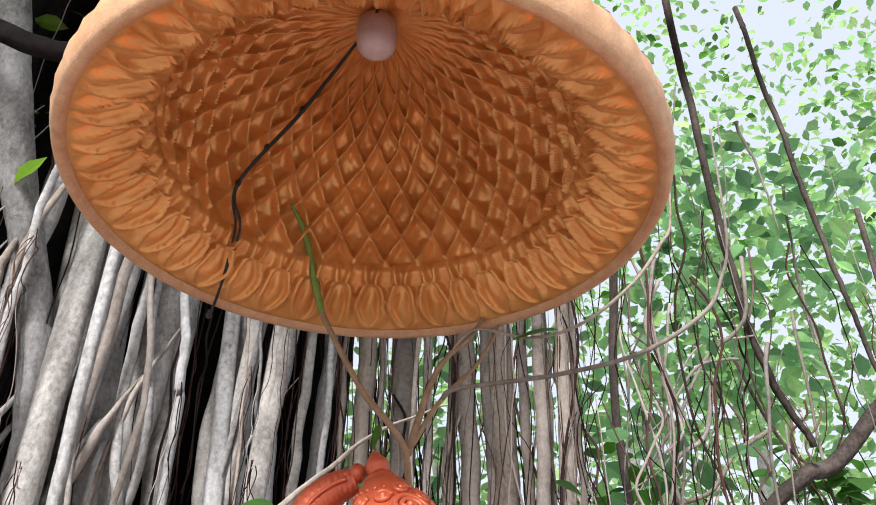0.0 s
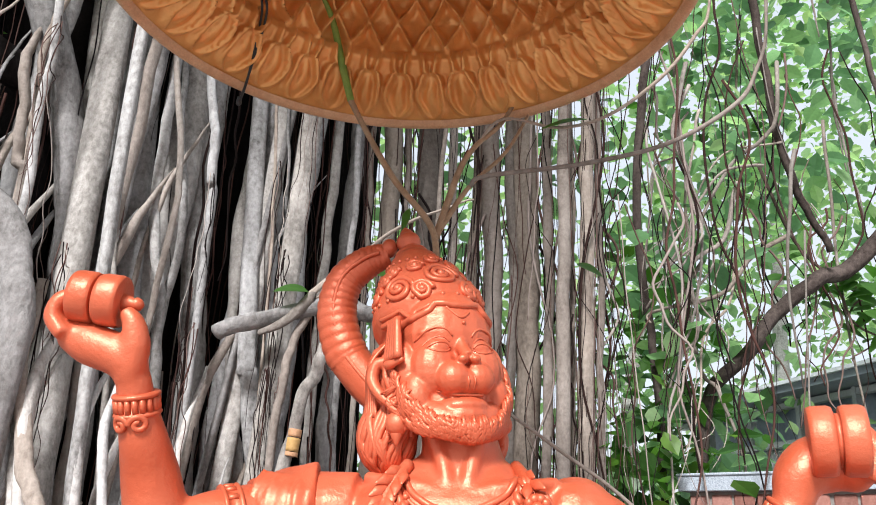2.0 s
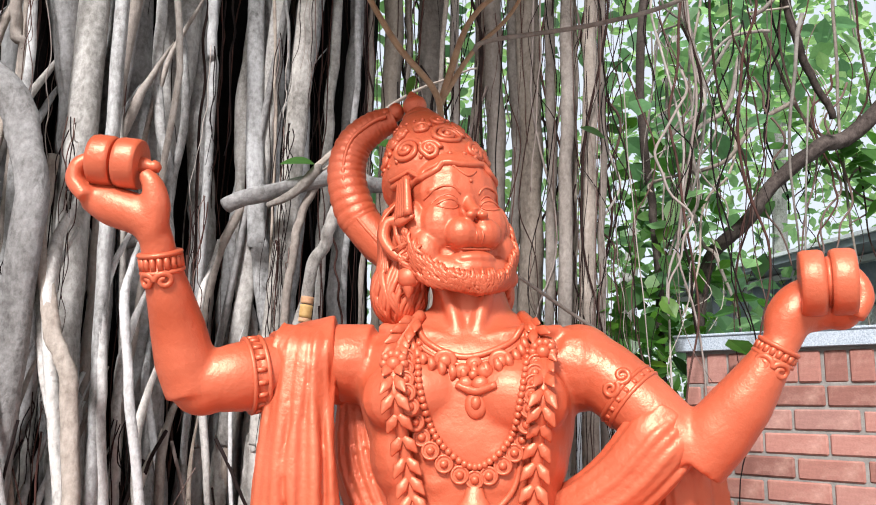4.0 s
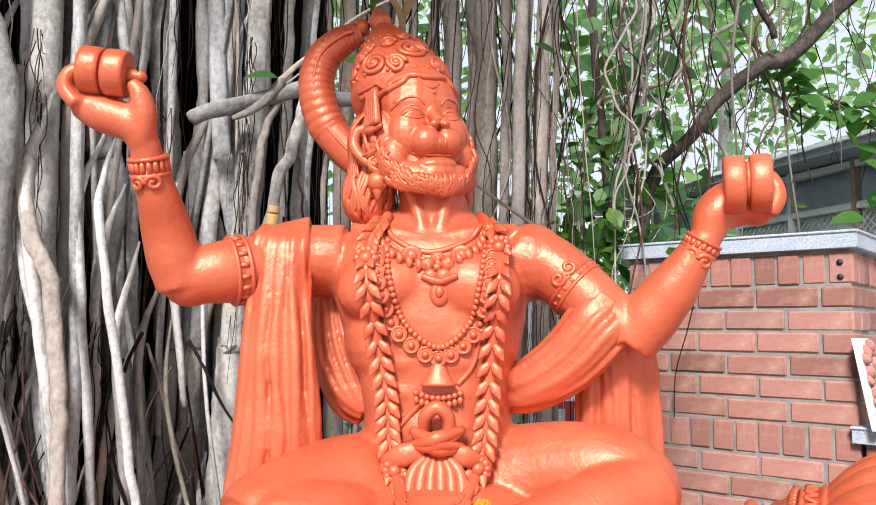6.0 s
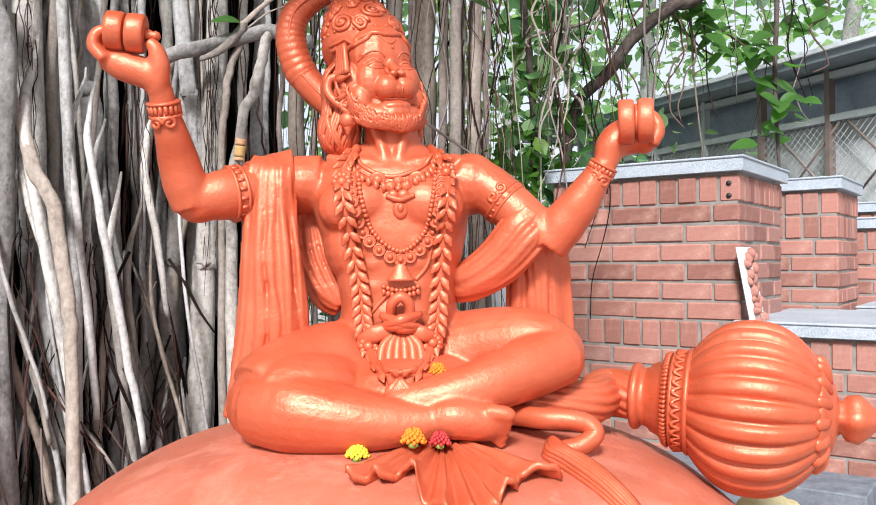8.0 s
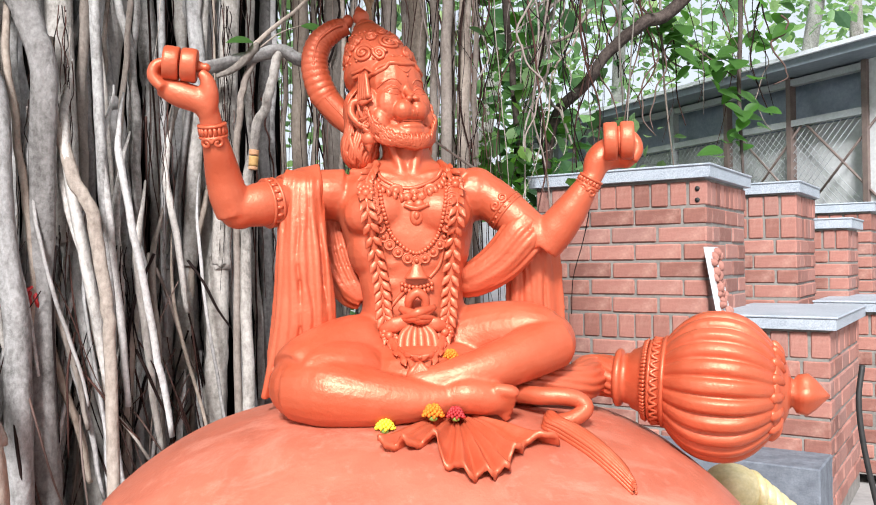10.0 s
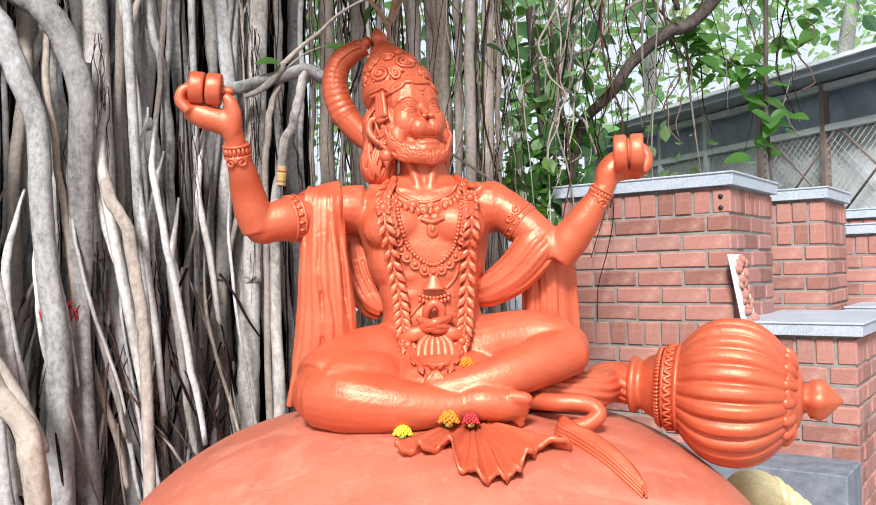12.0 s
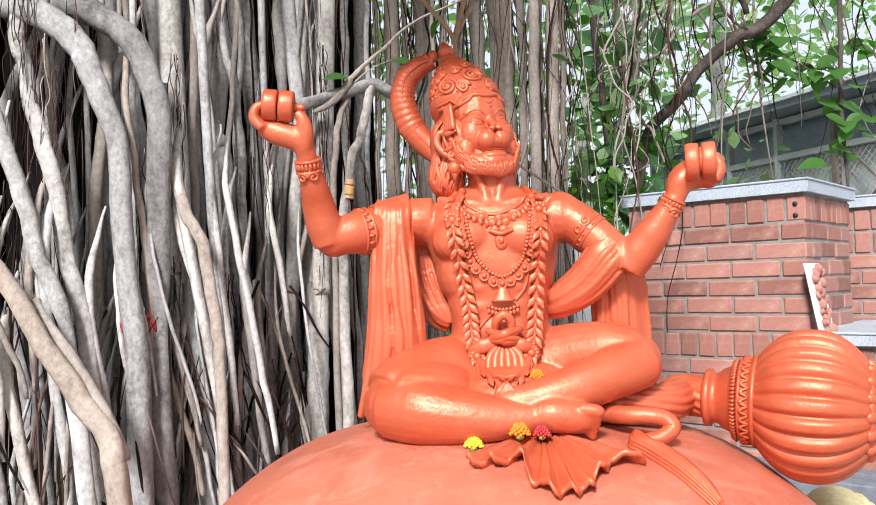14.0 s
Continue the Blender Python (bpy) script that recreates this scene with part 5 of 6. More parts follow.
# side roots that leave a column and rejoin the tangle lower down
for i in range(22):
    x = rng.uniform(-1.6, -0.78)
    y = float(np.interp(x, [-1.6, -1.2, -0.8], [0.55, 0.85, 1.3])) - rng.uniform(0.0, 0.1)
    z = rng.uniform(0.9, 3.2)
    side = rng.choice((-1, 1)) * rng.uniform(0.04, 0.12)
    ln = rng.uniform(0.5, 1.1)
    q = rng.choice((0.006, 0.009, 0.012, 0.017))
    z1 = max(z - ln, 0.0)
    root([(x - 0.3 * side, y + 0.14, z + 0.25), (x + side * 0.2, y, z - 0.05 * ln), (x + side * 0.8, y - 0.02, z - 0.4 * ln), (x + side, y - 0.01, z - 0.7 * ln), (x + side * 1.05, y + 0.02, z1), (x + side * 1.1, y + 0.03, z1 * 0.4)], (q * 0.2, q, q, q, q * 0.9, q * 0.6), rng.choice((BARK, BARK, BARK_TAN)), n=26, seg=8)

# pale runners crossing low in the tangle
for i in range(56):
    x = rng.uniform(-1.75, -0.85)
    y = float(np.interp(x, [-1.75, -1.2, -0.9], [0.15, 0.5, 0.95])) + rng.uniform(-0.1, 0.12)
    z = rng.uniform(0.5, 1.7)
    dx, ln = rng.uniform(-0.1, 0.2), rng.uniform(0.5, 1.1)
    q = rng.choice((0.007, 0.01, 0.014, 0.02))
    root([(x - 0.2 * dx, y + 0.15, z + 0.25), (x, y, z), (x + dx * 0.3, y - 0.02, z - 0.3 * ln), (x + dx * 0.75, y + 0.01, z - 0.7 * ln), (x + dx, y + 0.03, max(z - ln, 0.0))], (q * 0.3, q, q, q, q * 0.7), rng.choice((BARK_LIGHT, BARK_LIGHT, BARK_TAN)), n=26, seg=8)


def build_rootlets():
    """Thin hanging rootlets over the whole curtain."""
    r = random.Random(5)
    s = Shape()
    for i in range(300):
        u = r.random() ** 0.85
        x = -2.1 + 2.55 * u
        y = np.interp(x, [-2.1, -1.6, -1.2, -0.8, 0.0, 0.5], [0.4, 0.6, 0.95, 1.4, 1.75, 1.8]) + (r.uniform(-0.06, 0.4) if x < -0.75 else r.uniform(-0.2, 0.3))
        z1 = r.uniform(1.6, 4.3)
        z0 = max(0.0, z1 - r.uniform(0.7, 3.2))
        rad = r.choice((0.0015, 0.0018, 0.002, 0.0025, 0.003, 0.005))
        if x > -0.7:
            rad *= 0.8
        pts, px, py = [], x, y
        n = 15
        lean = r.uniform(-0.16, 0.16)
        sway = r.uniform(0.004, 0.02)
        for k in range(n):
            t = k / (n - 1)
            px += r.uniform(-sway, sway)
            pts.append((px + lean * t, py + r.uniform(-0.02, 0.02), z1 + (z0 - z1) * t))
        s.tube(pts, (rad * 1.1, rad, rad * 0.5), 42, 5)
    for i in range(22):
        # bunches of fine red-brown strands in front of the columns
        x = r.uniform(-1.75, -0.7)
        y = float(np.interp(x, [-1.8, -1.4, -1.15, -0.7], [0.2, 0.36, 0.6, 1.1]))
        z1 = r.uniform(1.2, 3.0)
        for j in range(r.randint(3, 7)):
            px, pts = x + r.uniform(-0.03, 0.03), []
            ln = r.uniform(0.3, 0.9)
            for k in range(10):
                px += r.uniform(-0.009, 0.009)
                pts.append((px, y + r.uniform(-0.02, 0.02), max(z1 + r.uniform(-0.02, 0.02) - ln * k / 9, 0.0)))
            s.tube(pts, (0.002, 0.0016, 0.0008), 30, 4)
    for i in range(110):
        # a veil of red-brown strands past the curtain's far end
        x = r.uniform(-0.5, 1.05) if i < 75 else r.uniform(1.0, 2.3)
        y = r.uniform(1.62, 1.95) if i < 75 else r.uniform(2.4, 2.7)
        z1 = r.uniform(2.6, 4.2)
        z0 = r.uniform(0.9, 1.9) if i < 75 else r.uniform(1.9, 2.4)
        pts = [(x + r.uniform(-0.025, 0.025) + 0.05 * math.sin(k * 0.9 + i), y, z1 + (z0 - z1) * k / 11) for k in range(12)]
        rad = r.choice((0.0018, 0.0025, 0.0035, 0.006))
        s.tube(pts, (rad, rad, rad * 0.6), 36, 5)
    for i in range(150):
        # crossing runners low in the tangle
        x = r.uniform(-1.75, -0.85)
        y = np.interp(x, [-1.8, -1.2, -0.8], [0.15, 0.5, 1.15]) + r.uniform(-0.12, 0.2)
        z = r.uniform(0.1, 1.3)
        dx, dz = r.uniform(-0.22, 0.22), r.uniform(-0.7, -0.25)
        rad = r.choice((0.002, 0.003, 0.004, 0.006))
        s.tube([(x, y, z), (x + dx * 0.4, y - 0.04, z + dz * 0.3), (x + dx * 0.7, y - 0.02, z + dz * 0.7), (x + dx, y, z + dz)], (rad, rad, rad * 0.6), 10, 6)
    ob = s.make("rootlet_tangle", ROOTLET, banyan)
    tagged(ob, "tangle of thin brown hanging rootlets", kind="stuff")
    ob.location = -TREE_OFF


build_rootlets()


def build_trunk():
    """A trunk added behind the curtain; its near-black colour stands for gap shade."""
    s = Shape()
    def wave(t, a):
        return 1 + 0.16 * np.sin(7 * a + 3 * t) + 0.1 * np.sin(13 * a + 5 * t)
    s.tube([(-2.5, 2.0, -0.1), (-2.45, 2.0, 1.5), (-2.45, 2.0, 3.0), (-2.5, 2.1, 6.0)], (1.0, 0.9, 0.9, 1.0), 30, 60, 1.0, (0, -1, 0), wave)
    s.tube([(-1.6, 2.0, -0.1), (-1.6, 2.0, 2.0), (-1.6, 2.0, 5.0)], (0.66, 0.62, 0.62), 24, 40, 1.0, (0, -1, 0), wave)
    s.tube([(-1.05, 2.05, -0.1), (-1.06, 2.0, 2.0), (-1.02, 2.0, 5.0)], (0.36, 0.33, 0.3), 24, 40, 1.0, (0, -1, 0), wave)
    ob = s.make("trunk", BARK_DEEP_SHADE, banyan)
    ob.location = -TREE_OFF


build_trunk()


def leaf_batch(places, size, seed, flat=0.0):
    """Many leaves: for each place an ovate blade of six faces, folded along its rib."""
    r = np.random.RandomState(seed)
    n = len(places)
    base = np.array([(0, 0, 0), (0.28, 0.34, 0.06), (0.3, 0.62, 0.05), (0, 1.0, -0.04), (-0.3, 0.62, 0.05), (-0.28, 0.34, 0.06), (0, 0.5, 0.0)])
    faces = [(0, 1, 6), (1, 2, 6), (2, 3, 6), (3, 4, 6), (4, 5, 6), (5, 0, 6)]
    yaw = r.uniform(0, 2 * math.pi, n)
    pitch = r.uniform(-1.2, 0.4, n)
    roll = r.uniform(-0.7, 0.7, n)
    sc = size * r.uniform(0.6, 1.25, n)
    cy, sy, cp, sp, cr, sr = np.cos(yaw), np.sin(yaw), np.cos(pitch), np.sin(pitch), np.cos(roll), np.sin(roll)
    b = base[None] * sc[:, None, None]
    x = b[..., 0] * cr[:, None] + b[..., 2] * sr[:, None]
    z = -b[..., 0] * sr[:, None] + b[..., 2] * cr[:, None]
    y = b[..., 1] * cp[:, None] - z * sp[:, None]
    z2 = b[..., 1] * sp[:, None] + z * cp[:, None]
    v = np.stack([x * cy[:, None] - y * sy[:, None], x * sy[:, None] + y * cy[:, None], z2], -1) + np.array(places)[:, None]
    f = (np.arange(n) * 7)[:, None, None] + np.array(faces)[None]
    return v.reshape(-1, 3), f.reshape(-1, 3)


def foliage(name, places, size, seed, mat, parent, label):
    v, f = leaf_batch(places, size, seed)
    ob = from_arrays(name, v.tolist(), f.tolist(), mat, parent, label, False)
    ob["kind"] = "stuff"
    if parent:
        ob.location = -Vector(parent.location)
    return ob


def clumps(seed, count, per, lo, hi, spread):
    r = np.random.RandomState(seed)
    c = r.uniform(lo, hi, (count, 3))
    p = np.repeat(c, per, 0) + r.normal(0, 1, (count * per, 3)) * np.array(spread)
    return p


# leafy twigs beside the curtain, hanging to the right of it
near_p = np.vstack([clumps(3, 14, 12, (0.5, 2.3, 1.75), (0.95, 3.2, 2.7), (0.14, 0.16, 0.14)), clumps(4, 12, 10, (0.35, 1.95, 1.5), (0.85, 2.4, 1.9), (0.12, 0.12, 0.1)),
                    clumps(15, 26, 12, (-3.0, 0.6, 3.2), (-1.5, 2.2, 4.6), (0.2, 0.2, 0.2))])
foliage("leaves", clumps(17, 55, 12, (-1.1, 2.8, 0.4), (0.75, 4.2, 4.6), (0.2, 0.2, 0.2)), 0.15, 17, LEAF_MID, banyan, "broad green leaves behind the roots, coloured pale for haze")
foliage("leaves", near_p, 0.13, 7, LEAF, banyan, "broad glossy green leaves")
mid_p = np.vstack([clumps(41, 50, 15, (0.95, 2.7, 3.0), (2.7, 4.2, 5.4), (0.2, 0.2, 0.17)), clumps(42, 24, 13, (0.62, 2.3, 1.5), (1.15, 3.2, 3.2), (0.13, 0.16, 0.14))])
foliage("leaves", mid_p, 0.15, 43, LEAF_MID, banyan, "blue-green leaves with haze put into their colour")
foliage("leaves", clumps(14, 300, 14, (0.6, 3.6, 3.7), (6.5, 6.5, 8.5), (0.28, 0.28, 0.22)), 0.11, 8, LEAF_FAR, banyan, "green leaves coloured pale for sun and haze")
foliage("leaves", clumps(19, 60, 13, (0.7, 3.6, 3.8), (6.0, 6.0, 8.0), (0.3, 0.3, 0.24)), 0.12, 19, LEAF, banyan, "green leaves in hazy shade")
for i in range(26):
    a = np.array((rng.uniform(0.4, 1.9), rng.uniform(2.0, 3.4), rng.uniform(2.6, 5.0)))
    b = a + (rng.uniform(-0.15, 0.15), rng.uniform(-0.1, 0.1), -rng.uniform(0.6, 1.9))
    m = (a + b) / 2 + (rng.uniform(-0.06, 0.06), 0, 0)
    q = rng.choice((0.002, 0.003, 0.004, 0.008))
    root([a, m, b], (q * 1.2, q, q * 0.5), BARK_GREY, "twig", 12, 6, 0.05)
for p, r0 in (([(2.4, 2.4, 3.45), (1.86, 2.4, 2.95), (1.6, 2.45, 2.68), (1.42, 2.4, 2.6), (1.2, 2.42, 2.42), (1.08, 2.4, 2.25), (0.9, 2.42, 2.05), (0.82, 2.4, 1.6), (0.8, 2.4, 0.0)], 0.034), ([(1.15, 2.2, 5.6), (1.2, 2.2, 4.0), (1.27, 2.25, 3.2), (1.45, 2.3, 2.7)], 0.02), ([(1.6, 2.3, 5.6), (1.72, 2.3, 4.0), (1.85, 2.35, 3.0)], 0.014), ([(0.75, 2.3, 4.4), (0.6, 2.4, 3.0), (0.66, 2.4, 1.8), (0.62, 2.4, 0.0)], 0.02)):
    root(p, (r0 * 1.2, r0, r0 * 0.8), BARK_BROWN, "branch", 40, 10)
# crooked thin branches tangled beside the curtain
for i in range(16):
    x, z = rng.uniform(0.7, 1.3), rng.uniform(2.4, 3.8)
    a = np.array((x, rng.uniform(2.1, 2.5), z))
    b = np.array((rng.uniform(0.45, 0.95), rng.uniform(2.0, 2.3), z - rng.uniform(0.5, 1.5)))
    pts = [a + (b - a) * k / 5 + (rng.uniform(-0.08, 0.08), rng.uniform(-0.05, 0.05), rng.uniform(-0.08, 0.08)) for k in range(6)]
    q = rng.choice((0.003, 0.004, 0.006, 0.009))
    root(pts, (q * 1.3, q, q * 0.5), rng.choice((BARK_GREY, BARK_TAN)), "branch", 24, 7)
# slimmer pale roots twining over the columns
for i in range(14):
    x = rng.uniform(-1.8, -0.78)
    y = float(np.interp(x, [-1.8, -1.4, -1.15, -0.8], [0.45, 0.62, 0.85, 1.28])) + rng.uniform(-0.12, 0.1)
    q = rng.choice((0.008, 0.011, 0.014, 0.02, 0.026))
    top = rng.uniform(2.3, 4.4)
    n = 8
    pts = [(x + rng.uniform(-0.05, 0.05) + 0.1 * (k / n - 0.5) * rng.choice((-1, 1)), y + rng.uniform(-0.03, 0.03) + (0.2 if k == 0 else 0.0), top * (1 - k / (n - 1))) for k in range(n)]
    root(pts, (q * 0.15, q * 0.9, q, q, q * 1.2), rng.choice((BARK, BARK, BARK, BARK_TAN)), seg=10)

# woods behind: big far crowns with sky between
woods = thing("far_trees", "sunlit green trees standing behind the banyan", "trees", kind="stuff", at=(0, 9, 0))
far_p = np.vstack([clumps(21, 330, 26, (-5, 6.0, 0.2), (9, 11.0, 5.2), (0.4, 0.4, 0.3)), clumps(22, 150, 26, (-3, 5.5, 4.5), (9, 11.0, 9.0), (0.4, 0.4, 0.32))])
foliage("crown", far_p, 0.18, 9, LEAF_FAR, woods, "green leaves coloured pale for sun and haze")
for i in range(9):
    x, y = rng.uniform(-4, 8), rng.uniform(7, 10.5)
    s = Shape()
    s.tube([(x, y, 0), (x + rng.uniform(-0.3, 0.3), y, 3), (x + rng.uniform(-0.8, 0.8), y, 6.5)], (0.13, 0.1, 0.06), 14, 12)
    ob = s.make("trunk", BARK, woods)
    ob.location = (0, -9, 0)

# wide crown and limbs added overhead to block the sky's light above the tree
r_top = np.random.RandomState(31)
over = np.column_stack([r_top.uniform(-6, -0.7, 950), r_top.uniform(-1.7, 4.5, 950), r_top.uniform(5.2, 7.5, 950)])
over_p = np.repeat(over, 16, 0) + r_top.normal(0, 1, (950 * 16, 3)) * np.array((0.35, 0.35, 0.2))
foliage("crown", over_p, 0.34, 12, LEAF, banyan, "dense green leaf crown added overhead to block the sky")
root([(-2.4, 2.0, 4.5), (-1.0, 1.6, 5.3), (1.0, 1.4, 5.8), (4.0, 1.5, 6.2)], (0.4, 0.3, 0.22, 0.12), BARK_SHADE, "limb", 30, 16)
root([(-2.4, 2.0, 4.5), (-2.0, 0.5, 5.3), (-1.4, -1.0, 5.9)], (0.35, 0.25, 0.12), BARK_SHADE, "limb", 24, 16)

# ---- brick piers and ledge ----
PIER_U = Vector((0.8, -0.6, 0.0))     # along the front, to the right
PIER_V = Vector((0.6, 0.8, 0.0))      # away, along the side
PIER_ROT = math.atan2(-0.6, 0.8)
COURSE = 0.085
brick_mesh = {}


def brick_data(l, w, h):
    key = (round(l, 3), round(w, 3), round(h, 3))
    if key not in brick_mesh:
        bm = box_bm((0, 0, 0), (l, w, h), 0.006)
        me = bpy.data.meshes.new("brick")
        bm.to_mesh(me)
        bm.free()
        me.materials.append(BRICK)
        brick_mesh[key] = me
    return brick_mesh[key]


def pier(name, label, corner, width, depth, top, levels, cap=0.066, over=0.025, group="", seed=1, loose=False):
    """A brick pier; corner is its front right foot, levels lists the courses from the top: 'r' upright, 's' flat."""
    r = random.Random(seed)
    t = thing(name, label, "pier", group, at=corner)
    t.rotation_euler = (0, 0, PIER_ROT)
    inset = 0.007
    part("core", box_bm((-width + inset, inset, 0), (-inset, depth - inset, top - cap)), MORTAR, t, "grey mortar joints")
    part("capstone", box_bm((-width - over, -over, top - cap), (over, depth + over, top - 0.012), 0.002), GRANITE, t, "speckled grey granite slab")
    part("cap_edge", box_bm((-width - over - 0.006, -over - 0.006, top - 0.012), (over + 0.006, depth + over + 0.006, top), 0.004), GRANITE, t)

    def put(x, y, z, l, w, h):
        ob = new("brick", brick_data(l, w, h))
        ob.parent = t
        ob.location = (x + r.uniform(-0.003, 0.003), y + r.uniform(-0.003, 0.003), z + r.uniform(-0.002, 0.002))
        ob.rotation_euler = (0, 0, radians(r.uniform(-0.6, 0.6)))
    z = top - cap - 0.012
    row = 0
    for kind in levels:
        h = 0.115 if kind == "r" else COURSE - 0.011
        z -= h
        if z < 0.0:
            break
        if kind == "r":
            n = max(2, round(width / 0.085))
            p = width / n
            for i in range(n):
                put(-width + i * p + 0.004, 0.0, z, p - (0.004 if i == n - 1 else 0.009), 0.08, h)
            n = max(2, round((depth - 0.08) / 0.085))
            p = (depth - 0.08) / n
            for i in range(n):
                put(-0.075, 0.085 + i * p, z, 0.075, p - 0.009, h)
        else:
            x = 0.0
            first = 0.235 if row % 2 else 0.115
            while x > -width + 0.02:
                l = first if x == 0.0 else 0.235
                l = min(l, width + x)
                if width + x - l < 0.05:
                    l = width + x
                put(x - l + 0.004, 0.0, z, l - (0.004 if x == 0.0 else 0.01), 0.1, h)
                x -= l
            y = 0.105
            k = 0.125 if row % 2 else 0.24
            while y < depth - 0.03:
                l = min(k, depth - y)
                put(-0.1, y, z, 0.1, l - 0.01, h)
                y += l
                k = 0.24
            row += 1
        z -= 0.011
    return t


pier("brick_pier", "red brick pier with grey granite capstone and perforated corner brick", (1.39, 1.40, 0.0), 0.89, 0.74, 1.65, "rssssssrsssssssss", seed=2, group="brick piers")
pier("brick_pier", "red brick pier with grey granite capstone behind the first", (2.18, 2.12, 0.0), 0.7, 0.6, 1.635, "rrsssssssssssssss", seed=3, group="brick piers")
pier("brick_pier", "red brick pier with grey granite capstone, last in the row", (3.2, 3.1, 0.0), 0.7, 0.6, 1.58, "rssssssssssssssss", seed=4, group="brick piers")
pier("low_brick_pier", "low red brick pier with granite capstone between the tall ones", (2.75, 2.6, 0.0), 0.3, 0.5, 1.45, "rssssssssssssss", seed=5, group="brick piers")
pier("brick_ledge", "brick ledge with a thick granite slab on top", (1.80, 1.09, 0.0), 0.5, 0.95, 0.952, "rssssssssss", 0.06, 0.03, seed=6, group="brick ledges")
pier("brick_ledge", "brick ledge with a granite slab, further back", (2.75, 1.9, 0.0), 0.5, 0.9, 0.96, "rssssssssss", 0.06, 0.03, seed=7, group="brick ledges")

# two black discs that paint the shade of round holes in the corner brick
def build_holes():
    corner = Vector((1.39, 1.40, 0.0))
    for z in (1.482, 1.535):
        s = Shape()
        c = corner - PIER_U * 0.042 - PIER_V * 0.0015 + Vector((0, 0, z))
        s.lathe(c, PIER_V, [(-0.0015, 0.011), (0.004, 0.0115), (0.006, 0.0115)], 14)
        tagged(s.make("brick_hole", BLACK), "black disc for the shaded round hole in the corner brick", "hole", "brick holes")


build_holes()


def build_plank():
    s = Shape()
    c = Vector((1.40, 1.31, 0.945))
    u, v = PIER_U, PIER_V
    # a narrow slab leaning on the pier, with broken mortar on its face
    lean = 0.055
    pts = []
    for (a, b, h) in ((0.0, 0.0, 0.0), (0.02, 0.0, 0.0), (0.02, 0.16, 0.0), (0.0, 0.16, 0.0)):
        pts.append(c + u * a + v * (b - 0.02))
    top = [p - u * lean + Vector((0, 0, 0.315)) for p in pts]
    s.add([tuple(p) for p in pts + top], [(0, 3, 2, 1), (4, 5, 6, 7), (0, 1, 5, 4), (1, 2, 6, 5), (2, 3, 7, 6), (3, 0, 4, 7)])
    t = s.make("leaning_slab", PLASTER, smooth=False)
    tagged(t, "narrow pale stone offcut leaning on the pier", "stone slab")
    s = Shape()
    r = random.Random(3)
    for i in range(26):
        k = r.random()
        p = c + u * (0.024 - lean * k) + v * r.uniform(0.0, 0.13) + Vector((0, 0, 0.315 * k))
        s.blob(p, (r.uniform(0.01, 0.02), r.uniform(0.012, 0.03), r.uniform(0.012, 0.03)), (r.uniform(0, 90), 0, r.uniform(0, 90)), 8, 5)
    s.make("mortar_crust", BRICK, t, "crumbled red mortar crust")


build_plank()

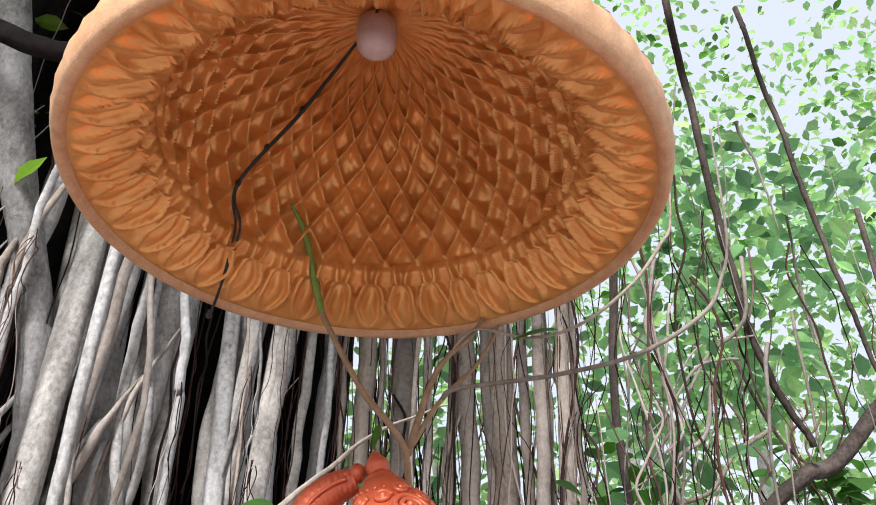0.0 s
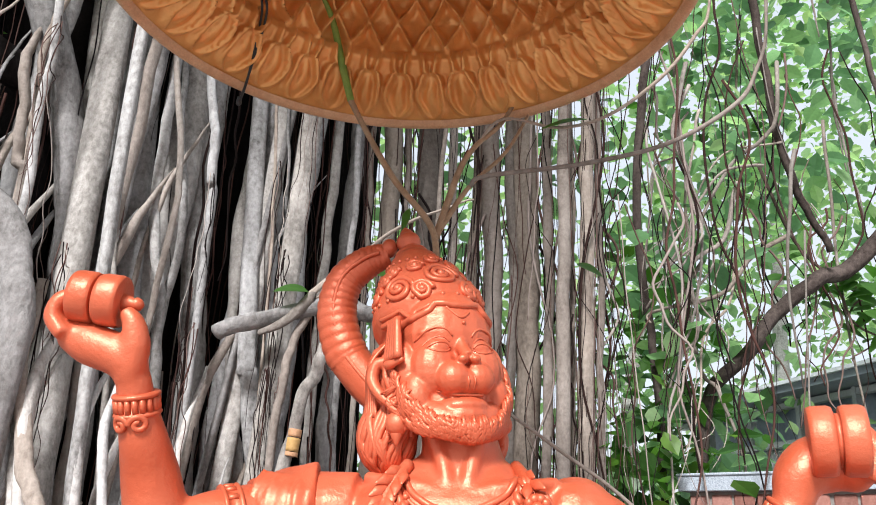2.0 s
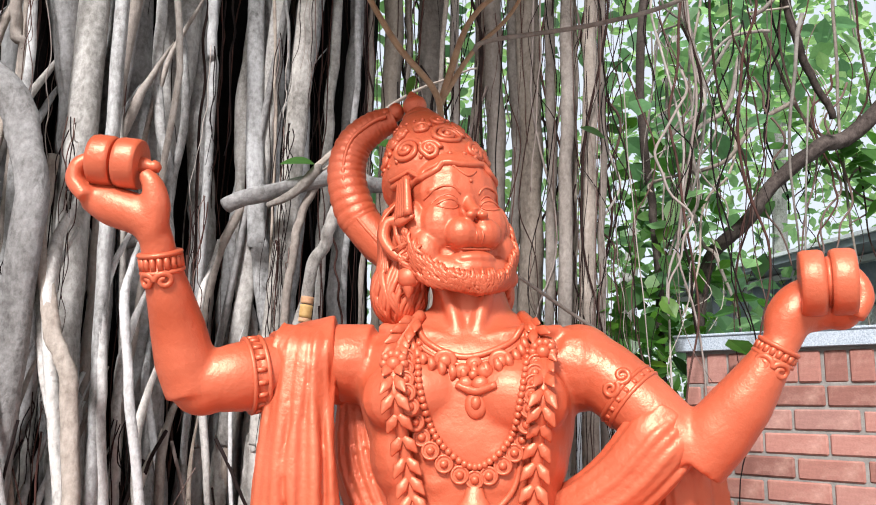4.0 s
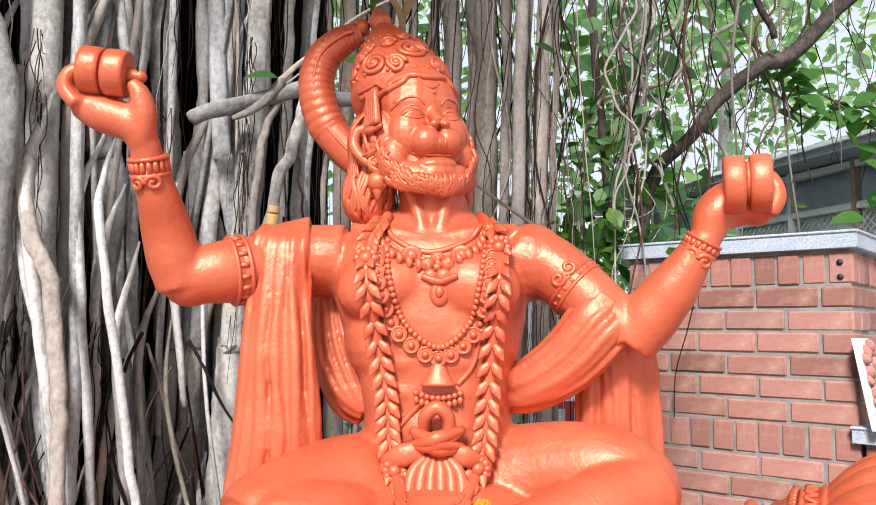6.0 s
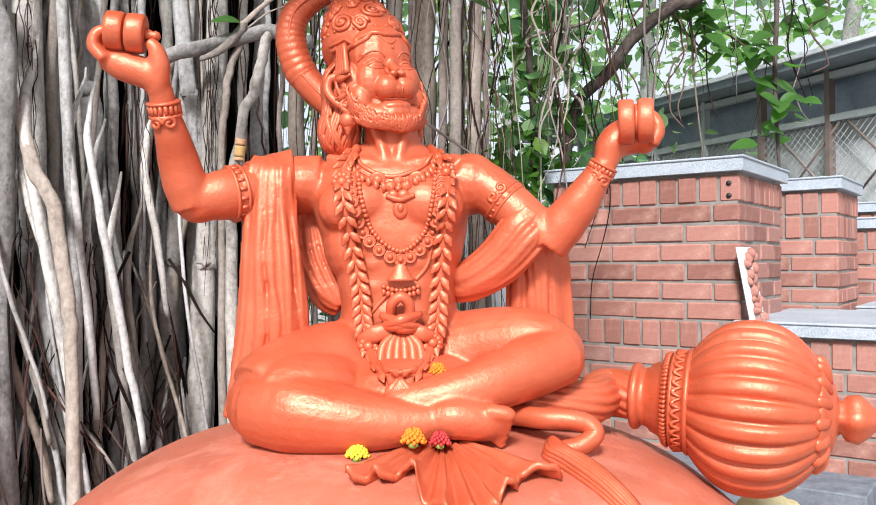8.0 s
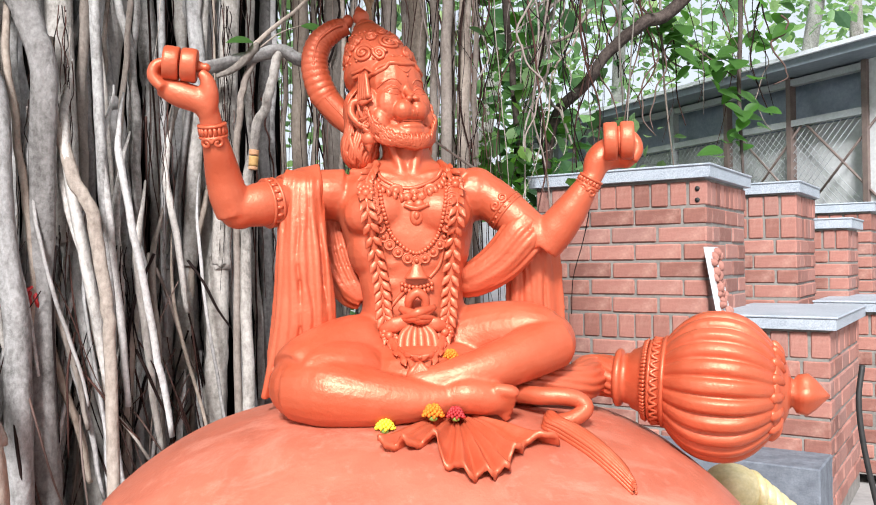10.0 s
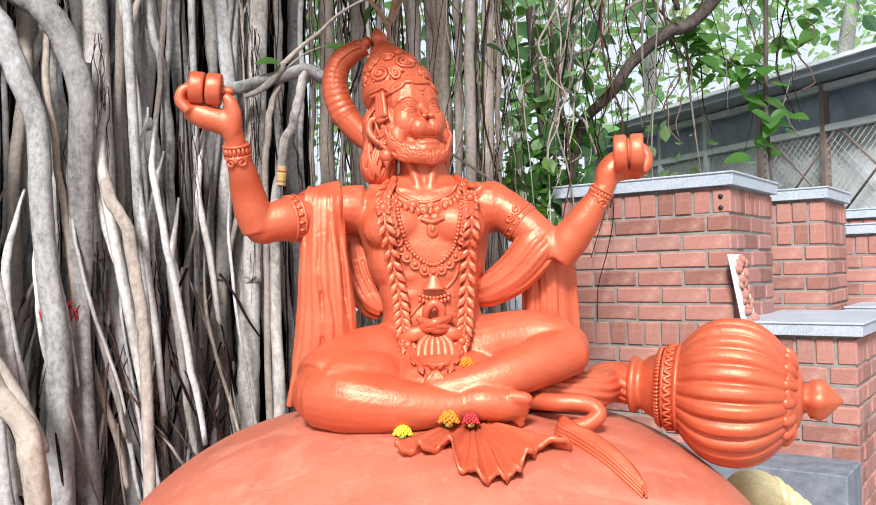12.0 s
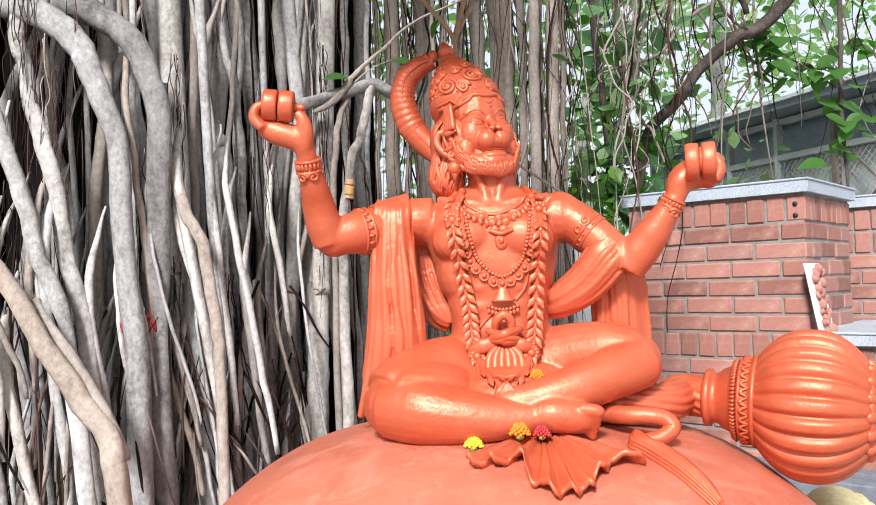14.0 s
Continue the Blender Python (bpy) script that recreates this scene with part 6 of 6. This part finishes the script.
# ---- low building behind ----
def build_building():
    t = thing("low_building", "long low grey building with mesh windows and dark overhanging roof", "building", at=(3.4, 5.0, 0))
    off = Vector((3.4, 5.0, 0))
    # facade from its far left end to its near right end
    a, b = Vector((2.0, 9.0, 0)), Vector((3.95, 4.4, 0))
    d = (b - a).normalized()
    back = Vector((d.y, -d.x, 0)) * -1
    L = (b - a).length

    def slab(name, x0, x1, z0a, z0b, z1a, z1b, y0, y1, mat, label=""):
        s = Shape()
        v = []
        for x, lo, hi in ((x0, z0a, z1a), (x1, z0b, z1b)):
            for y in (y0, y1):
                for z in (lo, hi):
                    v.append(tuple(a + d * x + back * y + Vector((0, 0, z))))
        s.add(v, [(0, 1, 3, 2), (4, 6, 7, 5), (0, 4, 5, 1), (2, 3, 7, 6), (0, 2, 6, 4), (1, 5, 7, 3)])
        ob = s.make(name, mat, t, label, False)
        ob.location = -off
        return ob
    slab("wall", 0, L, 0, 0, 1.6, 1.6, 0.0, 0.15, PLASTER, "grey plaster wall")
    slab("end_wall", L, L + 1.2, 0, 0, 2.88, 2.88, 0.0, 0.2, PLASTER, "grey plaster wall")
    slab("inside", 0, L, 0.0, 0.0, 2.88, 2.88, 0.2, 0.28, DUSTY, "dusty slate-blue panes")
    # pale panel added to lighten what shows through the mesh
    slab("inside", 0, L, 0.0, 0.0, 2.42, 2.42, 0.12, 0.18, PLASTER, "pale panel added behind the mesh to lighten it")
    slab("roof", -0.6, L + 1.6, 2.88, 2.88, 2.95, 2.95, -0.36, 1.6, ROOF_DARK, "dark overhanging roof")
    slab("roof_edge", -0.6, L + 1.6, 2.95, 2.95, 2.985, 2.985, -0.4, 1.6, WHITE_PAINT, "pale roof edging")
    slab("beam", -0.3, L, 2.8, 2.8, 2.86, 2.86, -0.03, 0.05, ALUMINIUM, "grey window head")
    slab("rail", -0.3, L, 2.42, 2.42, 2.48, 2.48, -0.03, 0.05, ALUMINIUM, "pale window rail")
    slab("sill", -0.3, L, 1.6, 1.6, 1.65, 1.65, -0.03, 0.06, ALUMINIUM)
    x = 0.3
    while x < L + 0.05:
        slab("mullion", x, x + 0.05, 1.6, 1.6, 2.878, 2.878, -0.035, 0.04, ALUMINIUM if x < 3.4 else BROWN_FRAME)
        x += 0.78
    # diamond mesh in the lower lights
    s = Shape()
    step = 0.07
    k = -0.8
    while k < L:
        for sg in (1, -1):
            lo, hi = (k, k + 0.74) if sg > 0 else (k + 0.74, k)
            p = a + d * min(max(lo, 0), L) + Vector((0, 0, 1.65)) - back * 0.004 * sg
            q = a + d * min(max(hi, 0), L) + Vector((0, 0, 2.42)) - back * 0.004 * sg
            if 0 < lo < L and 0 < hi < L:
                s.tube([p, q], (0.003,), 1, 4)
        k += step
    ob = s.make("wire_mesh", ALUMINIUM, t, "grey diamond wire mesh")
    ob.location = -off
    for x in (3.6, 4.4):
        for sg in (0, 1):
            s = Shape()
            z0, z1 = (1.65, 2.42) if sg else (2.42, 1.65)
            s.tube([tuple(a + d * x + Vector((0, 0, z0)) - back * 0.01), tuple(a + d * (x + 0.75) + Vector((0, 0, z1)) - back * 0.01)], (0.012,), 1, 6)
            ob = s.make("brace", BROWN_FRAME, t)
            ob.location = -off


build_building()

# ---- small things: lamp, wire, twigs, flowers, board ----
def build_bulb():
    t = thing("light_bulb", "unlit milky white bulb hanging inside the gold dome", "bulb", at=(-0.178, -0.1, 2.95))
    off = Vector((-0.178, -0.1, 2.95))
    milky = mat_plain("milky_plastic", (0.62, 0.5, 0.5), (0.72, 0.6, 0.6), 0.35, 6.0, 0.05)
    s = Shape()
    s.lathe(off, (0, 0, -1), [(-0.02, 0.03), (-0.01, 0.046), (0.02, 0.049), (0.05, 0.048), (0.07, 0.044), (0.082, 0.03), (0.087, 0.012), (0.088, 0.001)], 28)
    s.make("globe", milky, t, "milky white globe").location = -off
    s = Shape()
    s.lathe(off, (0, 0, 1), [(0.0, 0.03), (0.015, 0.028), (0.04, 0.02), (0.08, 0.018)], 20)
    s.make("holder", BLACK, t, "dark bulb holder").location = -off


build_bulb()


def build_wire():
    s = Shape()
    for o in (0.0, 0.006):
        s.tube([(-0.17, -0.16, 2.98), (-0.19, -0.13, 2.93), (-0.37 + o, 0.0, 2.79), (-0.53, 0.07 + o, 2.63), (-0.545 + 2 * o, 0.14, 2.54), (-0.6, 0.24, 2.43), (-0.652, 0.325, 2.405), (-0.662, 0.34, 2.43)], (0.0032,), 60, 6)
    for p in ((-0.37, 0.0, 2.79), (-0.53, 0.072, 2.63), (-0.652, 0.325, 2.407), (-0.46, 0.04, 2.71)):
        s.blob(p, (0.008, 0.008, 0.011), nu=8, nv=6)
    tagged(s.make("knotted_wire", BLACK), "thin black knotted wire strung under the dome", "wire")


build_wire()


def leaf_mesh(name, base, tip, width, mat, parent=None, label="", droop=0.15, up=(0, -0.6, 0.8)):
    """One broad pointed leaf with a folded rib."""
    a, b = Vector(base), Vector(tip)
    d = b - a
    side = d.cross(Vector(up)).normalized()
    nrm = side.cross(d).normalized()
    v, f = [], []
    n = 8
    for i in range(n + 1):
        t = i / n
        w = width * math.sin(math.pi * t ** 0.8) ** 0.8 * (1 - 0.25 * t)
        c = a + d * t - Vector((0, 0, 1)) * droop * d.length * t * t
        for k in (-1, -0.5, 0, 0.5, 1):
            v.append(tuple(c + side * w * k + nrm * abs(k) * w * 0.25))
    for i in range(n):
        for k in range(4):
            q = i * 5 + k
            f.append((q, q + 1, q + 6, q + 5))
    return from_arrays(name, v, f, mat, parent, label)


def build_twigs():
    t = thing("thin_branch", "bare thin branch with a few leaves trailing past the dome", "branch", at=(0.0, 0.4, 2.2))
    off = Vector((0.0, 0.4, 2.2))

    def stem(pts, radii, mat, name="stem", label=""):
        s = Shape()
        s.tube(pts, radii, 50, 8)
        ob = s.make(name, mat, t, label)
        ob.location = -off
    stem([(-0.44, 0.22, 2.67), (-0.41, 0.27, 2.608), (-0.385, 0.31, 2.5), (-0.362, 0.34, 2.411)], (0.004, 0.008, 0.01, 0.009), GREEN_STEM, "shoot", "fresh green shoot")
    stem([(-0.364, 0.34, 2.415), (-0.321, 0.34, 2.332), (-0.241, 0.35, 2.196), (-0.148, 0.37, 2.08), (-0.13, 0.4, 1.98), (-0.12, 0.6, 1.8)], (0.008, 0.007, 0.008, 0.008, 0.008, 0.007), STEM)
    stem([(-0.138, 0.4, 2.06), (-0.088, 0.4, 2.232), (-0.047, 0.4, 2.306), (0.023, 0.42, 2.39), (0.1, 0.5, 2.6)], (0.01, 0.008, 0.007, 0.006, 0.004), STEM)
    stem([(-0.13, 0.4, 2.08), (-0.06, 0.41, 2.2), (0.03, 0.42, 2.3), (0.1, 0.45, 2.45)], (0.008, 0.006, 0.005, 0.004), STEM)
    stem([(-0.06, 0.41, 2.2), (-0.019, 0.4, 2.223), (0.226, 0.4, 2.254), (0.432, 0.4, 2.307), (0.594, 0.4, 2.41), (0.65, 0.4, 2.504), (0.686, 0.4, 2.639), (0.7, 0.4, 3.0)], (0.006, 0.006, 0.006, 0.006, 0.006, 0.005, 0.004, 0.003), BARK_TAN)
    stem([(-0.047, 0.4, 2.306), (0.023, 0.4, 2.382), (0.163, 0.4, 2.354), (0.29, 0.4, 2.389), (0.425, 0.4, 2.497), (0.51, 0.4, 2.612), (0.55, 0.4, 2.699), (0.57, 0.4, 3.0)], (0.004, 0.004, 0.004, 0.0045, 0.005, 0.005, 0.004, 0.003), BARK_TAN)
    stem([(0.02, 0.5, 1.67), (0.073, 0.5, 1.633), (0.164, 0.5, 1.569), (0.278, 0.5, 1.489), (0.397, 0.5, 1.382), (0.5, 0.52, 1.26)], (0.004, 0.004, 0.0045, 0.0045, 0.004, 0.003), BARK_TAN)
    for base, tip, w in (((0.235, 0.4, 2.375), (0.11, 0.37, 2.35), 0.026), ((-0.2, 0.36, 2.12), (-0.21, 0.34, 2.06), 0.012), ((0.2, 0.42, 2.0), (0.26, 0.4, 1.97), 0.02)):
        leaf_mesh("leaf", base, tip, w, LEAF, t).location = -off


build_twigs()


def build_stub_leaves():
    t = thing("leaf_sprig", "two broad leaves sprouting from the cut branch", "leaves", at=(-0.6, 1.0, 2.08))
    off = Vector((-0.6, 1.0, 2.08))
    for base, tip, w in (((-0.62, 0.99, 2.1), (-0.72, 0.93, 2.1), 0.045), ((-0.43, 0.99, 2.17), (-0.32, 0.95, 2.14), 0.035)):
        leaf_mesh("leaf", base, tip, w, LEAF, t).location = -off
    s = Shape()
    s.tube([(-0.6, 1.0, 2.08), (-0.52, 1.0, 2.14), (-0.43, 0.99, 2.17)], (0.004, 0.003, 0.002), 10, 6)
    s.make("stem", BARK_TAN, t).location = -off


build_stub_leaves()


def build_painted_bands():
    for i, (z0, z1, m, what) in enumerate(((1.588, 1.6, TAN, "faded red"), (1.602, 1.642, OCHRE, "faded yellow"), (1.646, 1.668, TAN, "faded red"))):
        s = Shape()
        x = lambda z: np.interp(z, [1.3, 1.7, 1.9], [-0.66, -0.62, -0.56])
        s.tube([(x(z0), 1.0, z0), (x(z1), 1.0, z1)], (0.0205,), 4, 18)
        ob = s.make("paint_band", m, banyan, what + " painted band round a root")
        ob.location = -TREE_OFF


build_painted_bands()


def build_hanging_branch():
    t = thing("leafy_branch", "hanging branch with bright broad green leaves", "branch", at=(1.95, 2.6, 2.4))
    off = Vector((1.95, 2.6, 2.4))
    r = random.Random(8)
    stems = [([(2.1, 2.6, 4.2), (2.091, 2.6, 2.804), (2.072, 2.6, 2.284), (2.08, 2.6, 1.95), (2.091, 2.6, 1.7)], 0.014), ([(1.25, 2.6, 3.3), (1.4, 2.6, 2.85), (1.6, 2.6, 2.64), (1.85, 2.6, 2.47), (2.05, 2.6, 2.32)], 0.008), ([(2.2, 2.55, 3.4), (2.2, 2.55, 2.8), (2.25, 2.55, 2.58)], 0.006)]
    for p, q in stems:
        s = Shape()
        s.tube(p, (q * 1.2, q, q * 0.6), 30, 8)
        s.make("stem", BARK_BROWN, t).location = -off
    lines = [spline(p, 40) for p, q in stems]
    spots = []
    for i in range(95):
        k = r.choice((0, 1, 1, 1, 1, 2))
        c = lines[k][r.randint(14, 40) if k != 0 else r.randint(16, 32)]
        spots.append((c, r.uniform(0, 6.28)))
    for c, a in spots:
        ln = r.uniform(0.1, 0.17)
        base = Vector(c) + Vector((r.uniform(-0.16, 0.16), r.uniform(-0.12, 0.12), r.uniform(-0.1, 0.1)))
        tip = base + Vector((math.cos(a) * ln, math.sin(a) * ln * 0.6, r.uniform(-0.08, 0.02)))
        leaf_mesh("leaf", base, tip, ln * 0.4, LEAF, t).location = -off


build_hanging_branch()


def marigold(name, at, r0, mat, label, category="flower"):
    t = thing(name, label, category, "offered flowers", at=at)
    s = Shape()
    rr = random.Random(int(at[0] * 1000))
    for i in range(46):
        h = i / 45
        a = i * 2.4
        ring = r0 * math.sqrt(1 - h * 0.9)
        c = Vector((math.cos(a) * ring * 0.8, math.sin(a) * ring * 0.8, r0 * 0.9 * h + r0 * 0.2))
        s.blob(c, (r0 * 0.26, r0 * 0.16, r0 * 0.2), (rr.uniform(-30, 30), rr.uniform(-30, 30), math.degrees(a)), 7, 5)
    s.make("petals", mat, t)
    s = Shape()
    s.blob((0.0, -r0 * 0.5, r0 * 0.05), (r0 * 0.4, r0 * 0.3, r0 * 0.25), nu=8, nv=6)
    s.make("sepal", GREEN_STEM, t, "small green sepal")


marigold("marigold", (-0.087, -0.325, rock_top(-0.087, -0.325)), 0.026, YELLOW, "yellow marigold lying on the orange boulder")
marigold("marigold", (0.03, -0.335, rock_top(0.03, -0.335) + 0.032), 0.028, AMBER, "orange marigold lying by the crossed ankles")
marigold("rose", (0.085, -0.335, rock_top(0.085, -0.335) + 0.03), 0.024, CRIMSON, "dark red rose lying by the foot")
marigold("marigold", (0.083, -0.215, 0.955), 0.022, AMBER, "orange marigold tucked in the garland")


def build_red_cloth():
    s = Shape()
    r = random.Random(2)
    for i in range(26):
        c = Vector((-1.285 + r.uniform(-0.05, 0.05), 0.42 + r.uniform(-0.02, 0.02), 1.13 + r.uniform(-0.03, 0.03)))
        s.tube([c, c + Vector((r.uniform(-0.02, 0.02), -0.015, -0.02)), c + Vector((r.uniform(-0.03, 0.03), -0.01, -0.05))], (0.004, 0.009, 0.004), 6, 6, 0.5)
    tagged(s.make("red_thread", CRIMSON), "tuft of red thread tied round a root", "thread")


build_red_cloth()


def build_board():
    t = thing("painted_board", "white painted board with a red mark standing behind the statue", "board", at=(0.45, 2.12, 0))
    off = Vector((0.45, 2.12, 0))
    part("panel", box_bm((-0.2, 0.0, 0.0), (0.14, 0.03, 1.42), 0.003), WHITE_PAINT, t)
    part("bar", box_bm((-0.06, -0.006, 0.93), (0.05, -0.002, 0.965)), RED_PAINT, t, "red painted bar")
    part("bar", box_bm((-0.025, -0.006, 0.86), (0.015, -0.002, 0.93)), RED_PAINT, t, "red painted bar")
    part("bar", box_bm((-0.06, -0.006, 0.83), (0.05, -0.002, 0.86)), RED_PAINT, t, "red painted bar")


build_board()


def build_step_and_gilt():
    t = thing("granite_step", "grey granite step at the foot of the ledge", "step", at=(1.62, 0.85, 0))
    t.rotation_euler = (0, 0, PIER_ROT)
    part("block", box_bm((-1.6, 0.0, -0.05), (0.0, 0.32, 0.36), 0.006), GRANITE_SHADE, t)
    g = thing("gilded_ornament", "gilded ribbed stone ornament on the ground behind the boulder", "ornament", at=(1.1, 0.42, 0.0))
    s = Shape()
    s.lathe((0, 0, 0), (0, 0, 1), [(-0.05, 0.12), (0.1, 0.12), (0.3, 0.1), (0.34, 0.08)], 24)
    s.make("post", GILT, g)
    s = Shape()
    s.blob((-0.02, 0, 0.42), (0.1, 0.1, 0.085), nu=28, nv=16)
    for i in range(5):
        s.blob((0.06 + 0.03 * i, 0.0, 0.41 - 0.02 * i), (0.035, 0.085 - 0.008 * i, 0.07 - 0.006 * i), nu=16, nv=10)
    s.make("top", GILT, g, "rounded gilded top with ribs")
    s = Shape()
    s.tube([(1.9, 1.02, 0.75), (1.87, 1.0, 0.6), (1.88, 0.98, 0.4), (1.93, 0.95, 0.1), (1.95, 0.95, 0.0)], (0.012,), 30, 8)
    tagged(s.make("cable", BLACK), "black cable hanging beside the ledge", "cable")


build_step_and_gilt()
